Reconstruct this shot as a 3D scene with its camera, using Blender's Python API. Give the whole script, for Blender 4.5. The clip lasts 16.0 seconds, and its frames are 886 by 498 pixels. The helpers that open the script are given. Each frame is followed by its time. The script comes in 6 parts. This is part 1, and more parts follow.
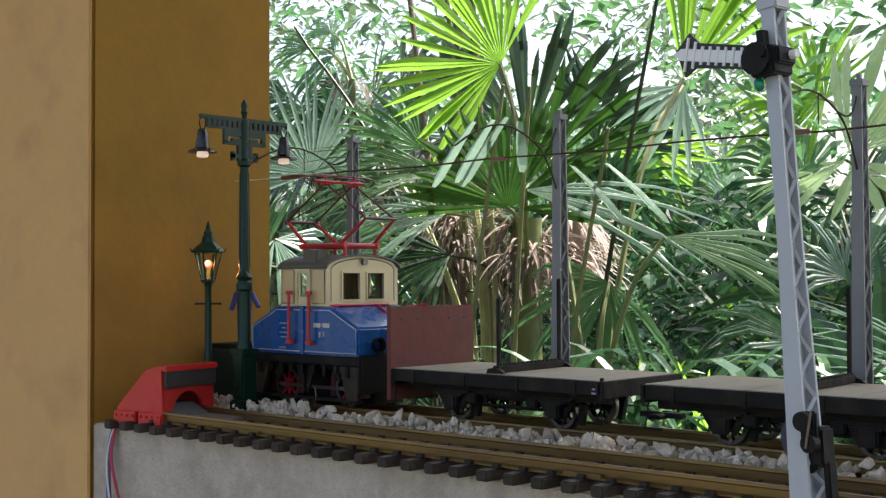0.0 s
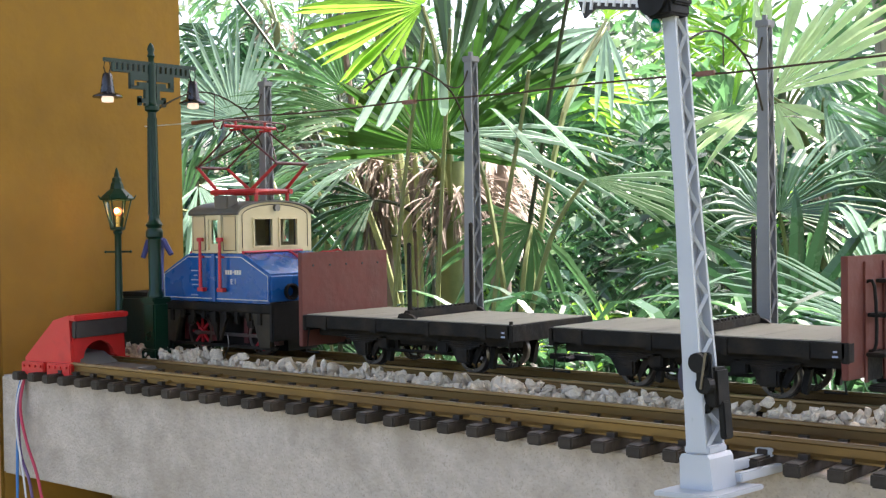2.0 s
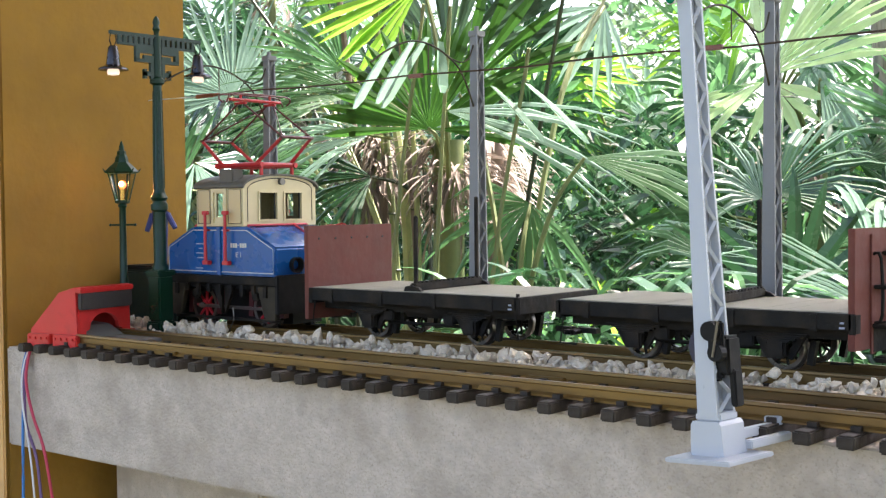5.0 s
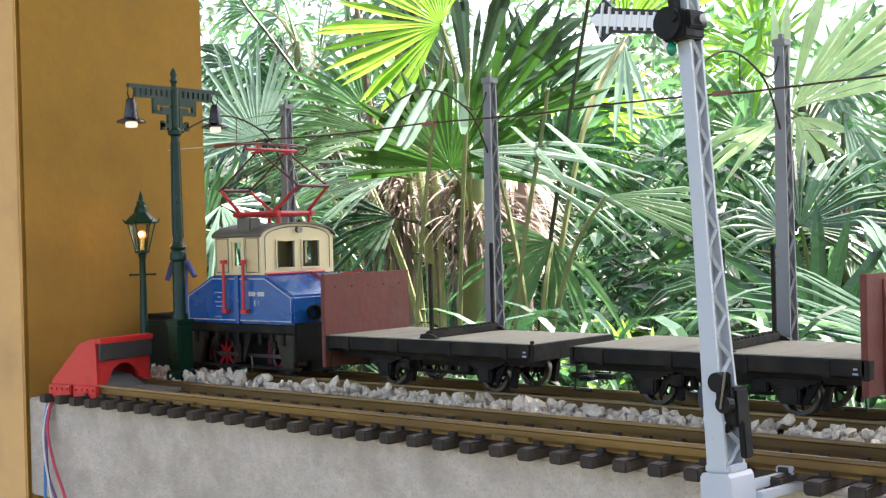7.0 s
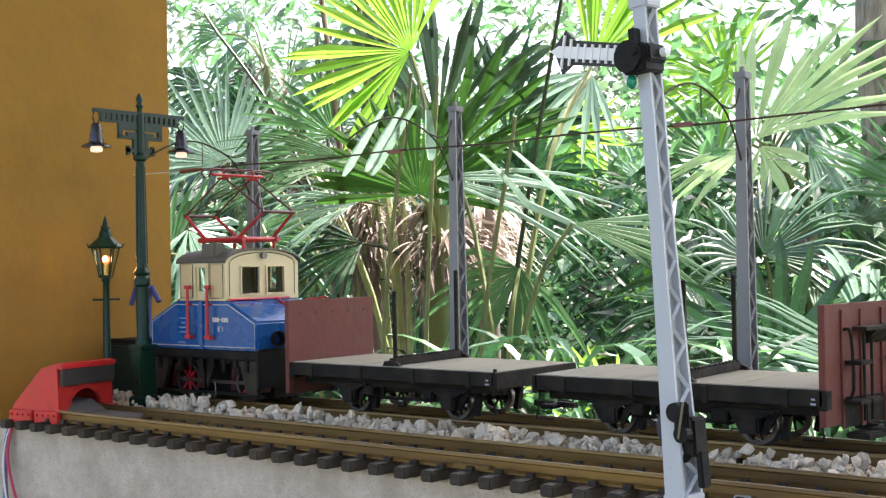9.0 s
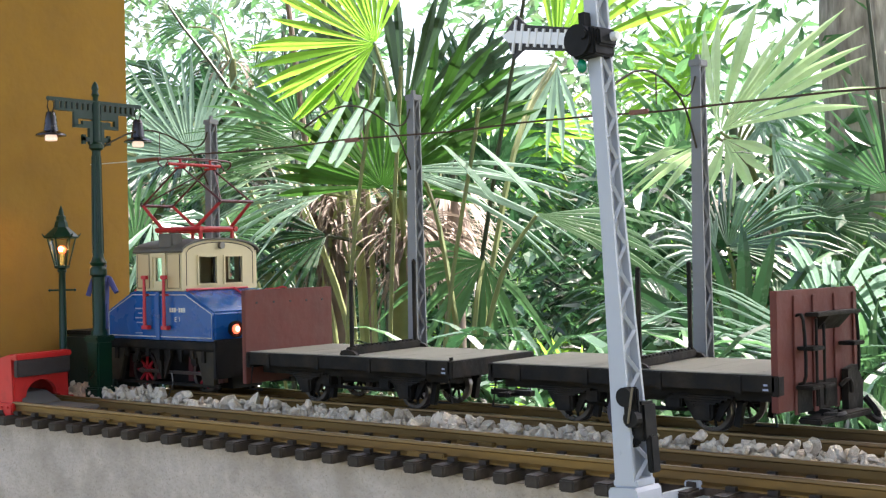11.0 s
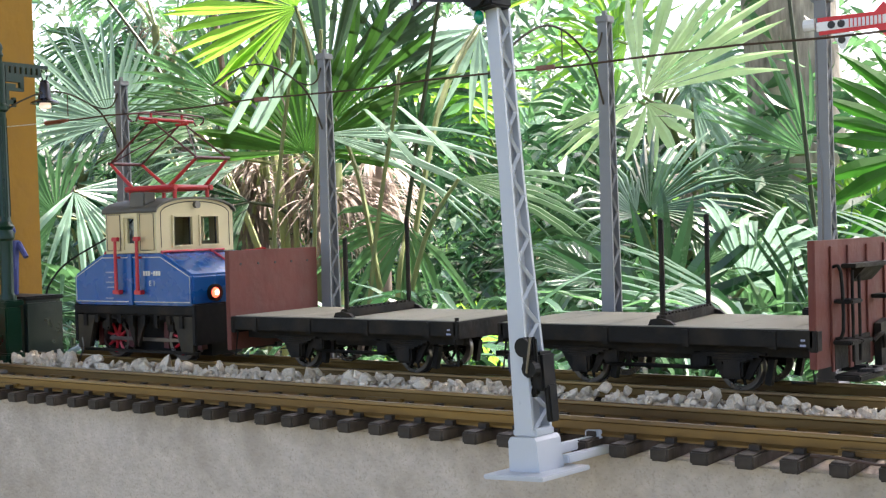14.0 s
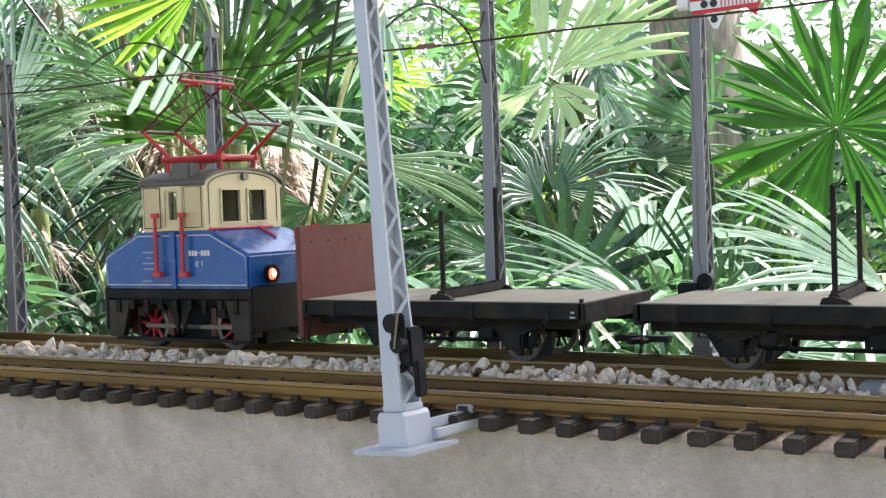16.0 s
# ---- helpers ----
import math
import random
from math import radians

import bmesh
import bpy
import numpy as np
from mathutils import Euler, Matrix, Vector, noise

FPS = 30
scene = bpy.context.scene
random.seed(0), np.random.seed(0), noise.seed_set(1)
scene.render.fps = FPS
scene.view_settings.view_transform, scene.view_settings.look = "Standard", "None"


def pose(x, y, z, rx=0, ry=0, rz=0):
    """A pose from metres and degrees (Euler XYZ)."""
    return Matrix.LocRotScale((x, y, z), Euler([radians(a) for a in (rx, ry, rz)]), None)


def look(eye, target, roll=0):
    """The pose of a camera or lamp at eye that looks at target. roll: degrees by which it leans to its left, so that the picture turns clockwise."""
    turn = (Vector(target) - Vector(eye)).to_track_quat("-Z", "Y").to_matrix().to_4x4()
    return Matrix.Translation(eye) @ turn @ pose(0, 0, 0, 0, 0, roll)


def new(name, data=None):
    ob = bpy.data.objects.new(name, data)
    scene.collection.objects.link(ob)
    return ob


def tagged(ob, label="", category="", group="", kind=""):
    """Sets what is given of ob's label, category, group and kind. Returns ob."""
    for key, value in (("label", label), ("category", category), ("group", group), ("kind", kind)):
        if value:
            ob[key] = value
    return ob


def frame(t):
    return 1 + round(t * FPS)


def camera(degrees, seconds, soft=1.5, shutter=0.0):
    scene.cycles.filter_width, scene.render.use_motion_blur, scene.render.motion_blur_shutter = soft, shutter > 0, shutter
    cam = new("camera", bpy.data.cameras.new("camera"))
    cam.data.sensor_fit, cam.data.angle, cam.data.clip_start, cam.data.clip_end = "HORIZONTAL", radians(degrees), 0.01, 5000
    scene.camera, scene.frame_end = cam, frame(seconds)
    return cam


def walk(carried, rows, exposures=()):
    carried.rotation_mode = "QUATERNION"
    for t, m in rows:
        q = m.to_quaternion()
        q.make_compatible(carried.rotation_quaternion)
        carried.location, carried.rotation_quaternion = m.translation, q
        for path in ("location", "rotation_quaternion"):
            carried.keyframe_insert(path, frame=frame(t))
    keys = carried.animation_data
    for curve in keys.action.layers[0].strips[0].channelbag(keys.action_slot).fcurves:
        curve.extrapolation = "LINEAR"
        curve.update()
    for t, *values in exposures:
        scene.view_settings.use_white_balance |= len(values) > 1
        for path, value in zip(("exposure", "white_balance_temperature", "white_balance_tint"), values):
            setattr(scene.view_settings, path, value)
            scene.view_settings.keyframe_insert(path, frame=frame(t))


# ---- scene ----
cam = camera(39.04, 16.0, soft=1.3)
PATH = [
    (0, (0.2885, -0.5557, 0.1231), (-0.3888, 0.1796, 0.1471), -0.21),
    (0.5, (0.2904, -0.5498, 0.1282), (-0.3810, 0.1912, 0.1346), -0.55),
    (1, (0.2925, -0.5458, 0.1288), (-0.3684, 0.2047, 0.1274), -0.36),
    (1.5, (0.2927, -0.5425, 0.1203), (-0.3559, 0.2186, 0.1146), -0.13),
    (2, (0.2975, -0.5390, 0.1236), (-0.3412, 0.2302, 0.1022), -0.82),
    (2.5, (0.2978, -0.5370, 0.1235), (-0.3341, 0.2376, 0.0948), -1.05),
    (3, (0.2999, -0.5341, 0.1226), (-0.3231, 0.2474, 0.0883), -0.95),
    (3.2, (0.3009, -0.5369, 0.1211), (-0.3159, 0.2494, 0.0851), -0.84),
    (5.3, (0.2905, -0.5504, 0.1174), (-0.3511, 0.2157, 0.0798), -0.42),
    (5.5, (0.2900, -0.5507, 0.1172), (-0.3615, 0.2068, 0.0769), -0.60),
    (6, (0.2957, -0.5480, 0.1200), (-0.3630, 0.2032, 0.0775), -1.01),
    (6.5, (0.3010, -0.5449, 0.1252), (-0.3581, 0.2064, 0.0907), -1.37),
    (7, (0.3027, -0.5442, 0.1274), (-0.3491, 0.2141, 0.1186), -1.44),
    (7.5, (0.3047, -0.5441, 0.1298), (-0.3404, 0.2200, 0.1260), -1.41),
    (8, (0.3061, -0.5442, 0.1302), (-0.3329, 0.2249, 0.1328), -1.23),
    (10.5, (0.3103, -0.5392, 0.1258), (-0.3129, 0.2428, 0.1378), -0.95),
    (11, (0.3132, -0.5352, 0.1244), (-0.3017, 0.2535, 0.1307), -1.11),
    (11.5, (0.3177, -0.5314, 0.1255), (-0.2913, 0.2617, 0.1274), -1.39),
    (12, (0.3143, -0.5345, 0.1252), (-0.2895, 0.2627, 0.1257), -1.28),
    (12.5, (0.3160, -0.5330, 0.1233), (-0.2822, 0.2683, 0.1210), -1.08),
    (13, (0.3208, -0.5289, 0.1194), (-0.2676, 0.2797, 0.1126), -1.10),
    (13.5, (0.3231, -0.5259, 0.1179), (-0.2579, 0.2879, 0.1043), -1.35),
    (14, (0.3258, -0.5239, 0.1157), (-0.2477, 0.2951, 0.0969), -1.66),
    (14.5, (0.3301, -0.5220, 0.1171), (-0.2347, 0.3028, 0.0917), -1.83),
    (15, (0.3354, -0.5180, 0.1159), (-0.2170, 0.3151, 0.0859), -1.81),
    (15.5, (0.3423, -0.5148, 0.1164), (-0.1940, 0.3287, 0.0851), -1.94),
    (16, (0.3480, -0.5120, 0.1120), (-0.1736, 0.3406, 0.0777), -1.98),
]
walk(cam, [(t, look(eye, target, roll)) for t, eye, target, roll in PATH], exposures=[(0.0, 1.46, 6500, 16), (0.5, 1.76, 6500, 16), (1.0, 2.03, 6500, 16), (1.5, 2.24, 6500, 16), (3.2, 2.29, 6500, 16), (6.0, 2.42, 6500, 16), (8.0, 2.32, 6500, 16), (11.0, 2.18, 6500, 16), (16.0, 2.23, 6500, 16)])

# ---- light: a bright garden seen from the shade of a porch ----
SUN_ELEVATION, SUN_AZIMUTH = radians(62), radians(18)   # azimuth from +y towards +x
world = bpy.data.worlds.new("sky")
scene.world = world
world.use_nodes = True
wn = world.node_tree.nodes
sky = wn.new("ShaderNodeTexSky")
sky.sky_type = "NISHITA"
sky.sun_disc = False
sky.sun_elevation, sky.sun_rotation = SUN_ELEVATION, SUN_AZIMUTH
sky.air_density, sky.dust_density, sky.ozone_density = 1.0, 5.0, 1.0
wn["Background"].inputs["Strength"].default_value = 0.15
world.node_tree.links.new(sky.outputs[0], wn["Background"].inputs["Color"])
sun_data = bpy.data.lights.new("sun", "SUN")
sun_data.energy, sun_data.angle, sun_data.color = 5.0, radians(0.6), (1.0, 0.95, 0.86)
sun = new("sun", sun_data)
sun.matrix_world = look((0.8, 3.0, 5.0), (0.8 - math.sin(SUN_AZIMUTH) * math.cos(SUN_ELEVATION) * 5,
                                          3.0 - math.cos(SUN_AZIMUTH) * math.cos(SUN_ELEVATION) * 5,
                                          5.0 - math.sin(SUN_ELEVATION) * 5))

# ---- units: the models are built in units of their 45 mm gauge ----
K = 0.045
rng = random.Random(7)


# ---- materials ----
def material(name, color, rough=0.6, metal=0.0, vary=0.25, grain=40.0, blotch=6.0, bump=0.15, bump_scale=150.0,
             dirt=None, dirt_amount=0.35, emit=None, emit_strength=0.0, through_light=0.0, per_object=0.0, coat=0.0, alpha=None,
             transmission=0.0, streak=None, specular=0.5, pits=None):
    """A surface with grain and stains at two scales, fine relief and an optional layer of dirt."""
    m = bpy.data.materials.new(name)
    m.use_nodes = True
    nt = m.node_tree
    n, link = nt.nodes, nt.links.new
    bsdf = n["Principled BSDF"]
    tc = n.new("ShaderNodeTexCoord")
    coord = tc.outputs["Object"]
    if streak:
        mp = n.new("ShaderNodeMapping")
        mp.inputs["Scale"].default_value = streak
        link(coord, mp.inputs["Vector"])
        coord = mp.outputs[0]

    def noise_at(scale, detail=4.0):
        t = n.new("ShaderNodeTexNoise")
        t.inputs["Scale"].default_value, t.inputs["Detail"].default_value = scale, detail
        link(coord, t.inputs["Vector"])
        return t.outputs["Fac"]

    def mixed(a, b, f):
        x = n.new("ShaderNodeMix")
        x.data_type = "RGBA"
        for s, v in ((6, a), (7, b)):
            if isinstance(v, tuple):
                x.inputs[s].default_value = (*v, 1)
            else:
                link(v, x.inputs[s])
        if isinstance(f, float):
            x.inputs[0].default_value = f
        else:
            link(f, x.inputs[0])
        return x.outputs[2]

    def ramp(v, lo, hi):
        r = n.new("ShaderNodeMapRange")
        r.inputs["From Min"].default_value, r.inputs["From Max"].default_value = lo, hi
        link(v, r.inputs["Value"])
        return r.outputs[0]

    big, fine = ramp(noise_at(blotch), 0.3, 0.7), ramp(noise_at(grain, 6.0), 0.25, 0.75)
    dark = tuple(c * (1 - vary) for c in color)
    light = tuple(min(1.0, c * (1 + vary * 0.8)) for c in color)
    col = mixed(mixed(dark, light, big), color, 0.45)
    col = mixed(col, mixed(dark, light, fine), 0.45)
    if dirt:
        col = mixed(col, dirt, ramp(noise_at(blotch * 2.3, 8.0), 0.75 - dirt_amount * 0.7, 0.8))
    if pits:
        col = mixed(col, pits, ramp(noise_at(700.0, 3.0), 0.55, 0.85))
        col = mixed(col, pits, ramp(noise_at(200.0, 4.0), 0.66, 0.76))
    if per_object:
        info = n.new("ShaderNodeObjectInfo")
        hsv = n.new("ShaderNodeHueSaturation")
        v = n.new("ShaderNodeMapRange")
        v.inputs["To Min"].default_value, v.inputs["To Max"].default_value = 1 - per_object, 1 + per_object
        link(info.outputs["Random"], v.inputs["Value"])
        link(v.outputs[0], hsv.inputs["Value"])
        link(col, hsv.inputs["Color"])
        col = hsv.outputs[0]
    link(col, bsdf.inputs["Base Color"])
    rr = n.new("ShaderNodeMapRange")
    rr.inputs["To Min"].default_value, rr.inputs["To Max"].default_value = max(0.03, rough - 0.12), min(1, rough + 0.12)
    link(fine, rr.inputs["Value"])
    link(rr.outputs[0], bsdf.inputs["Roughness"])
    bsdf.inputs["Metallic"].default_value = metal
    bsdf.inputs["Specular IOR Level"].default_value = specular
    bsdf.inputs["Coat Weight"].default_value = coat
    bsdf.inputs["Transmission Weight"].default_value = transmission
    if bump:
        b = n.new("ShaderNodeBump")
        b.inputs["Strength"].default_value, b.inputs["Distance"].default_value = bump, 0.002
        link(noise_at(bump_scale, 6.0), b.inputs["Height"])
        link(b.outputs[0], bsdf.inputs["Normal"])
    if emit:
        bsdf.inputs["Emission Color"].default_value = (*emit, 1)
        bsdf.inputs["Emission Strength"].default_value = emit_strength
    if through_light:
        tr = n.new("ShaderNodeBsdfTranslucent")
        mx = n.new("ShaderNodeMixShader")
        mx.inputs[0].default_value = through_light
        hs = n.new("ShaderNodeHueSaturation")
        hs.inputs["Value"].default_value, hs.inputs["Saturation"].default_value = 1.7, 1.0
        link(col, hs.inputs["Color"])
        link(hs.outputs[0], tr.inputs["Color"])
        link(bsdf.outputs[0], mx.inputs[1])
        link(tr.outputs[0], mx.inputs[2])
        link(mx.outputs[0], n["Material Output"].inputs["Surface"])
    return m


M = dict(
    concrete=material("concrete", (0.49, 0.425, 0.355), 0.92, vary=0.30, grain=140, blotch=14, bump=0.8, bump_scale=420, dirt=(0.34, 0.285, 0.225), dirt_amount=0.42, pits=(0.30, 0.255, 0.205), specular=0.15),
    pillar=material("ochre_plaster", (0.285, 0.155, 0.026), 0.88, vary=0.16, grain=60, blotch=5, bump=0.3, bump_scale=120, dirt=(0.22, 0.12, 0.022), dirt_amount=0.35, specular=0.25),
    sleeper=material("sleeper_plastic", (0.024, 0.017, 0.012), 0.6, vary=0.35, grain=150, blotch=25, bump=0.4, dirt=(0.065, 0.052, 0.04), dirt_amount=0.35, per_object=0.25, specular=0.35),
    rail=material("weathered_brass_rail", (0.22, 0.132, 0.036), 0.42, 0.55, vary=0.35, grain=120, blotch=20, dirt=(0.085, 0.05, 0.025), dirt_amount=0.45, streak=(0.15, 1, 1)),
    ballast=material("limestone", (0.80, 0.685, 0.54), 0.9, vary=0.38, grain=190, blotch=45, bump=0.7, bump_scale=400, dirt=(0.50, 0.40, 0.31), dirt_amount=0.35, per_object=0.25, specular=0.25),
    red=material("red_plastic", (0.52, 0.022, 0.018), 0.42, vary=0.15, blotch=15, dirt=(0.25, 0.015, 0.012), dirt_amount=0.25),
    buffer_beam=material("sooty_wood", (0.035, 0.028, 0.025), 0.7, vary=0.4, bump=0.4),
    grey_floor=material("grey_plastic", (0.19, 0.18, 0.17), 0.7, vary=0.2),
    green=material("dark_green_paint", (0.004, 0.027, 0.014), 0.36, vary=0.25, dirt=(0.008, 0.020, 0.012), dirt_amount=0.25, specular=0.3),
    black=material("black_plastic", (0.007, 0.0068, 0.0065), 0.6, vary=0.4, grain=160, blotch=25, dirt=(0.020, 0.016, 0.012), dirt_amount=0.3, specular=0.22),
    frame=material("grimy_olive_frame", (0.045, 0.036, 0.019), 0.65, vary=0.4, grain=160, blotch=25, dirt=(0.014, 0.012, 0.009), dirt_amount=0.45, specular=0.3),
    grimy=material("grimy_black", (0.008, 0.0072, 0.006), 0.65, vary=0.5, grain=90, blotch=18, dirt=(0.034, 0.025, 0.015), dirt_amount=0.42, bump=0.4, specular=0.2),
    stem_pale=material("pale_cane", (0.33, 0.37, 0.15), 0.5, vary=0.35, blotch=6, dirt=(0.17, 0.20, 0.07), dirt_amount=0.4),
    thatch_pale=material("bleached_fronds", (0.52, 0.45, 0.40), 0.85, vary=0.4, blotch=14, through_light=0.3),
    # pillar front: the stronger light on it is put into this paler tan
    plaster=material("plaster_front_light", (0.60, 0.36, 0.145), 0.9, vary=0.1, grain=60, blotch=6, bump=0.35, bump_scale=120, dirt=(0.44, 0.265, 0.12), dirt_amount=0.3, specular=0.2),
    box_green=material("green_black_plastic", (0.006, 0.017, 0.014), 0.35, vary=0.3, dirt=(0.016, 0.022, 0.018), dirt_amount=0.3),
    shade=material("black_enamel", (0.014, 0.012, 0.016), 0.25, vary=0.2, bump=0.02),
    blue=material("blue_paint", (0.005, 0.080, 0.28), 0.27, vary=0.12, blotch=12, dirt=(0.010, 0.060, 0.22), dirt_amount=0.3, bump=0.08),
    cream=material("cream_paint", (0.58, 0.495, 0.285), 0.5, vary=0.07, blotch=14, dirt=(0.42, 0.36, 0.22), dirt_amount=0.2, bump=0.08),
    tan=material("tan_panel", (0.53, 0.41, 0.22), 0.5, vary=0.08, blotch=14, bump=0.08),
    roof=material("roof_grey", (0.085, 0.078, 0.062), 0.55, vary=0.25, dirt=(0.15, 0.14, 0.11), dirt_amount=0.4),
    lining=material("white_line", (0.62, 0.60, 0.52), 0.5, vary=0.1, bump=0),
    line_dark=material("black_line", (0.02, 0.018, 0.016), 0.5, vary=0.1, bump=0),
    rail_red=material("red_handrail", (0.46, 0.02, 0.03), 0.4, vary=0.15, bump=0),
    panto=material("red_pantograph", (0.42, 0.018, 0.02), 0.4, vary=0.25, dirt=(0.17, 0.02, 0.018), dirt_amount=0.3, bump=0),
    brown=material("brown_boards", (0.125, 0.030, 0.019), 0.7, vary=0.16, grain=70, blotch=10, bump=0.25, dirt=(0.085, 0.026, 0.018), dirt_amount=0.4),
    deck=material("dusty_deck", (0.255, 0.243, 0.185), 0.85, vary=0.18, grain=80, blotch=12, bump=0.3, dirt=(0.12, 0.105, 0.085), dirt_amount=0.3, streak=(1, 0.3, 1)),
    tyre=material("steel_tyre", (0.16, 0.15, 0.14), 0.32, 0.85, vary=0.15, bump=0),
    panto_dark=material("dark_red_tube", (0.075, 0.010, 0.012), 0.45, vary=0.3, bump=0),
    faded=material("faded_lettering", (0.30, 0.33, 0.42), 0.5, vary=0.2, bump=0),
    glow_filament=material("filament_glow", (1.0, 0.6, 0.3), 0.4, vary=0.02, bump=0, emit=(1.0, 0.42, 0.12), emit_strength=70.0),
    glow_core=material("headlight_core", (1.0, 0.8, 0.6), 0.4, vary=0.02, bump=0, emit=(1.0, 0.6, 0.4), emit_strength=1.5),
    brass=material("brass", (0.65, 0.36, 0.08), 0.25, 0.9, vary=0.15, bump=0),
    mast=material("grey_mast", (0.185, 0.192, 0.198), 0.5, vary=0.14, dirt=(0.13, 0.125, 0.125), dirt_amount=0.3),
    signal_grey=material("light_grey_plastic", (0.43, 0.455, 0.49), 0.38, vary=0.07, bump=0.05, dirt=(0.34, 0.35, 0.39), dirt_amount=0.2),
    white=material("white_plastic", (0.78, 0.78, 0.77), 0.4, vary=0.05, bump=0),
    signal_red=material("signal_red", (0.62, 0.02, 0.02), 0.4, vary=0.08, bump=0),
    green_glass=material("green_lens", (0.0, 0.22, 0.11), 0.15, vary=0.05, bump=0),
    wire=material("rusty_wire", (0.075, 0.045, 0.032), 0.6, 0.4, vary=0.4, grain=200),
    insulator=material("brown_insulator", (0.20, 0.06, 0.028), 0.4, vary=0.3),
    navy=material("navy_plastic", (0.008, 0.010, 0.045), 0.35, vary=0.2),
    cable_blue=material("cable_blue", (0.03, 0.16, 0.42), 0.45, vary=0.1, bump=0),
    cable_red=material("cable_red", (0.45, 0.03, 0.07), 0.45, vary=0.1, bump=0),
    cable_violet=material("cable_violet", (0.12, 0.06, 0.16), 0.45, vary=0.1, bump=0),
    cable_white=material("cable_white", (0.6, 0.6, 0.6), 0.45, vary=0.1, bump=0),
    figure=material("painted_figure", (0.045, 0.06, 0.22), 0.6, vary=0.5, blotch=30),
    glow_warm=material("lamp_glow", (0.9, 0.45, 0.2), 0.4, vary=0.02, bump=0, emit=(1.0, 0.10, 0.028), emit_strength=1.0),
    glow_white=material("bulb_glow", (0.9, 0.8, 0.7), 0.4, vary=0.02, bump=0, emit=(1.0, 0.72, 0.55), emit_strength=0.18),
    glow_head=material("headlight_glow", (0.9, 0.6, 0.4), 0.4, vary=0.02, bump=0, emit=(1.0, 0.09, 0.035), emit_strength=0.7),
    soil=material("leaf_litter", (0.10, 0.085, 0.05), 0.95, vary=0.5, grain=30, blotch=2.5, bump=0.8, bump_scale=40, dirt=(0.05, 0.09, 0.03), dirt_amount=0.5),
    ceiling=material("porch_ceiling", (0.55, 0.50, 0.42), 0.9, vary=0.1),
    trunk=material("pale_bark", (0.50, 0.44, 0.38), 0.9, vary=0.75, grain=70, blotch=30, bump=1.0, bump_scale=120, dirt=(0.10, 0.085, 0.065), dirt_amount=0.65, streak=(1, 1, 0.22)),
    stem=material("palm_stem", (0.17, 0.20, 0.075), 0.55, vary=0.35, blotch=10, dirt=(0.07, 0.10, 0.03), dirt_amount=0.4),
    dark_stem=material("dark_stem", (0.035, 0.05, 0.025), 0.6, vary=0.4),
    thatch=material("dead_fronds", (0.22, 0.175, 0.145), 0.85, vary=0.4, blotch=14, through_light=0.15),
    leaf_bright=material("leaf_bright", (0.155, 0.315, 0.035), 0.42, vary=0.25, blotch=9, bump=0.1, through_light=0.6, per_object=0.12),
    leaf_mid=material("leaf_mid", (0.064, 0.150, 0.058), 0.36, specular=0.3, vary=0.3, blotch=9, bump=0.1, through_light=0.36, per_object=0.25),
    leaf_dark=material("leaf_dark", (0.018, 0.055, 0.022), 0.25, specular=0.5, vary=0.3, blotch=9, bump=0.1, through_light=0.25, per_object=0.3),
    leaf_pale=material("leaf_pale", (0.18, 0.285, 0.215), 0.26, vary=0.2, blotch=9, bump=0.1, through_light=0.36, per_object=0.25),
    leaf_strap=material("leaf_strap", (0.034, 0.085, 0.040), 0.21, vary=0.35, blotch=12, bump=0.1, through_light=0.12, per_object=0.3),
    # lit copy of the leaf green: sunlight is put into the pale colour
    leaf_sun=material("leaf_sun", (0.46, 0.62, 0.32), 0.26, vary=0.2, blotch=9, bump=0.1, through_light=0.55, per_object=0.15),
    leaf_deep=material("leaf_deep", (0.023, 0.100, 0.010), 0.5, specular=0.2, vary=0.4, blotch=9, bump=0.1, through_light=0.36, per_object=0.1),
    # shaded copy of the leaf green: shade is put into the colour
    leaf_shade=material("leaf_shade_tint", (0.050, 0.095, 0.055), 0.35, specular=0.4, vary=0.3, blotch=7, bump=0.1, through_light=0.25, per_object=0.1),
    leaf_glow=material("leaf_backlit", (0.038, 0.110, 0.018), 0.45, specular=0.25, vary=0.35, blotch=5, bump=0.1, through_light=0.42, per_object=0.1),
    hedge=material("shrub_leaves", (0.074, 0.124, 0.060), 0.33, vary=0.55, grain=9, blotch=2.2, bump=0, through_light=0.4),
)
glass = bpy.data.materials.new("glass")
glass.use_nodes = True
gb = glass.node_tree.nodes["Principled BSDF"]
gb.inputs["Base Color"].default_value = (0.85, 0.92, 0.9, 1)
gb.inputs["Roughness"].default_value, gb.inputs["Transmission Weight"].default_value, gb.inputs["IOR"].default_value = 0.04, 1.0, 1.05
M["glass"] = glass
frost = material("frosted_glass", (0.75, 0.70, 0.60), 0.25, vary=0.05, bump=0, transmission=0.75)
M["frost"] = frost


# ---- building blocks (in gauge units) ----
def part(name, bm, mat, parent=None, label="", smooth=False, kind=""):
    me = bpy.data.meshes.new(name)
    bmesh.ops.recalc_face_normals(bm, faces=bm.faces[:])
    for v in bm.verts:
        v.co *= K
    bm.to_mesh(me)
    bm.free()
    me.materials.append(M[mat])
    if smooth:
        me.shade_smooth()
        me.set_sharp_from_angle(angle=radians(40))
    ob = new(name, me)
    ob.parent = parent
    return tagged(ob, label, kind=kind)


def thing(name, x, y, z, label, category, group="", rx=0, ry=0, rz=0):
    ob = new(name)
    ob.empty_display_size = 0.02
    ob.matrix_basis = pose(x * K, y * K, z * K, rx, ry, rz)
    return tagged(ob, label, category, group)


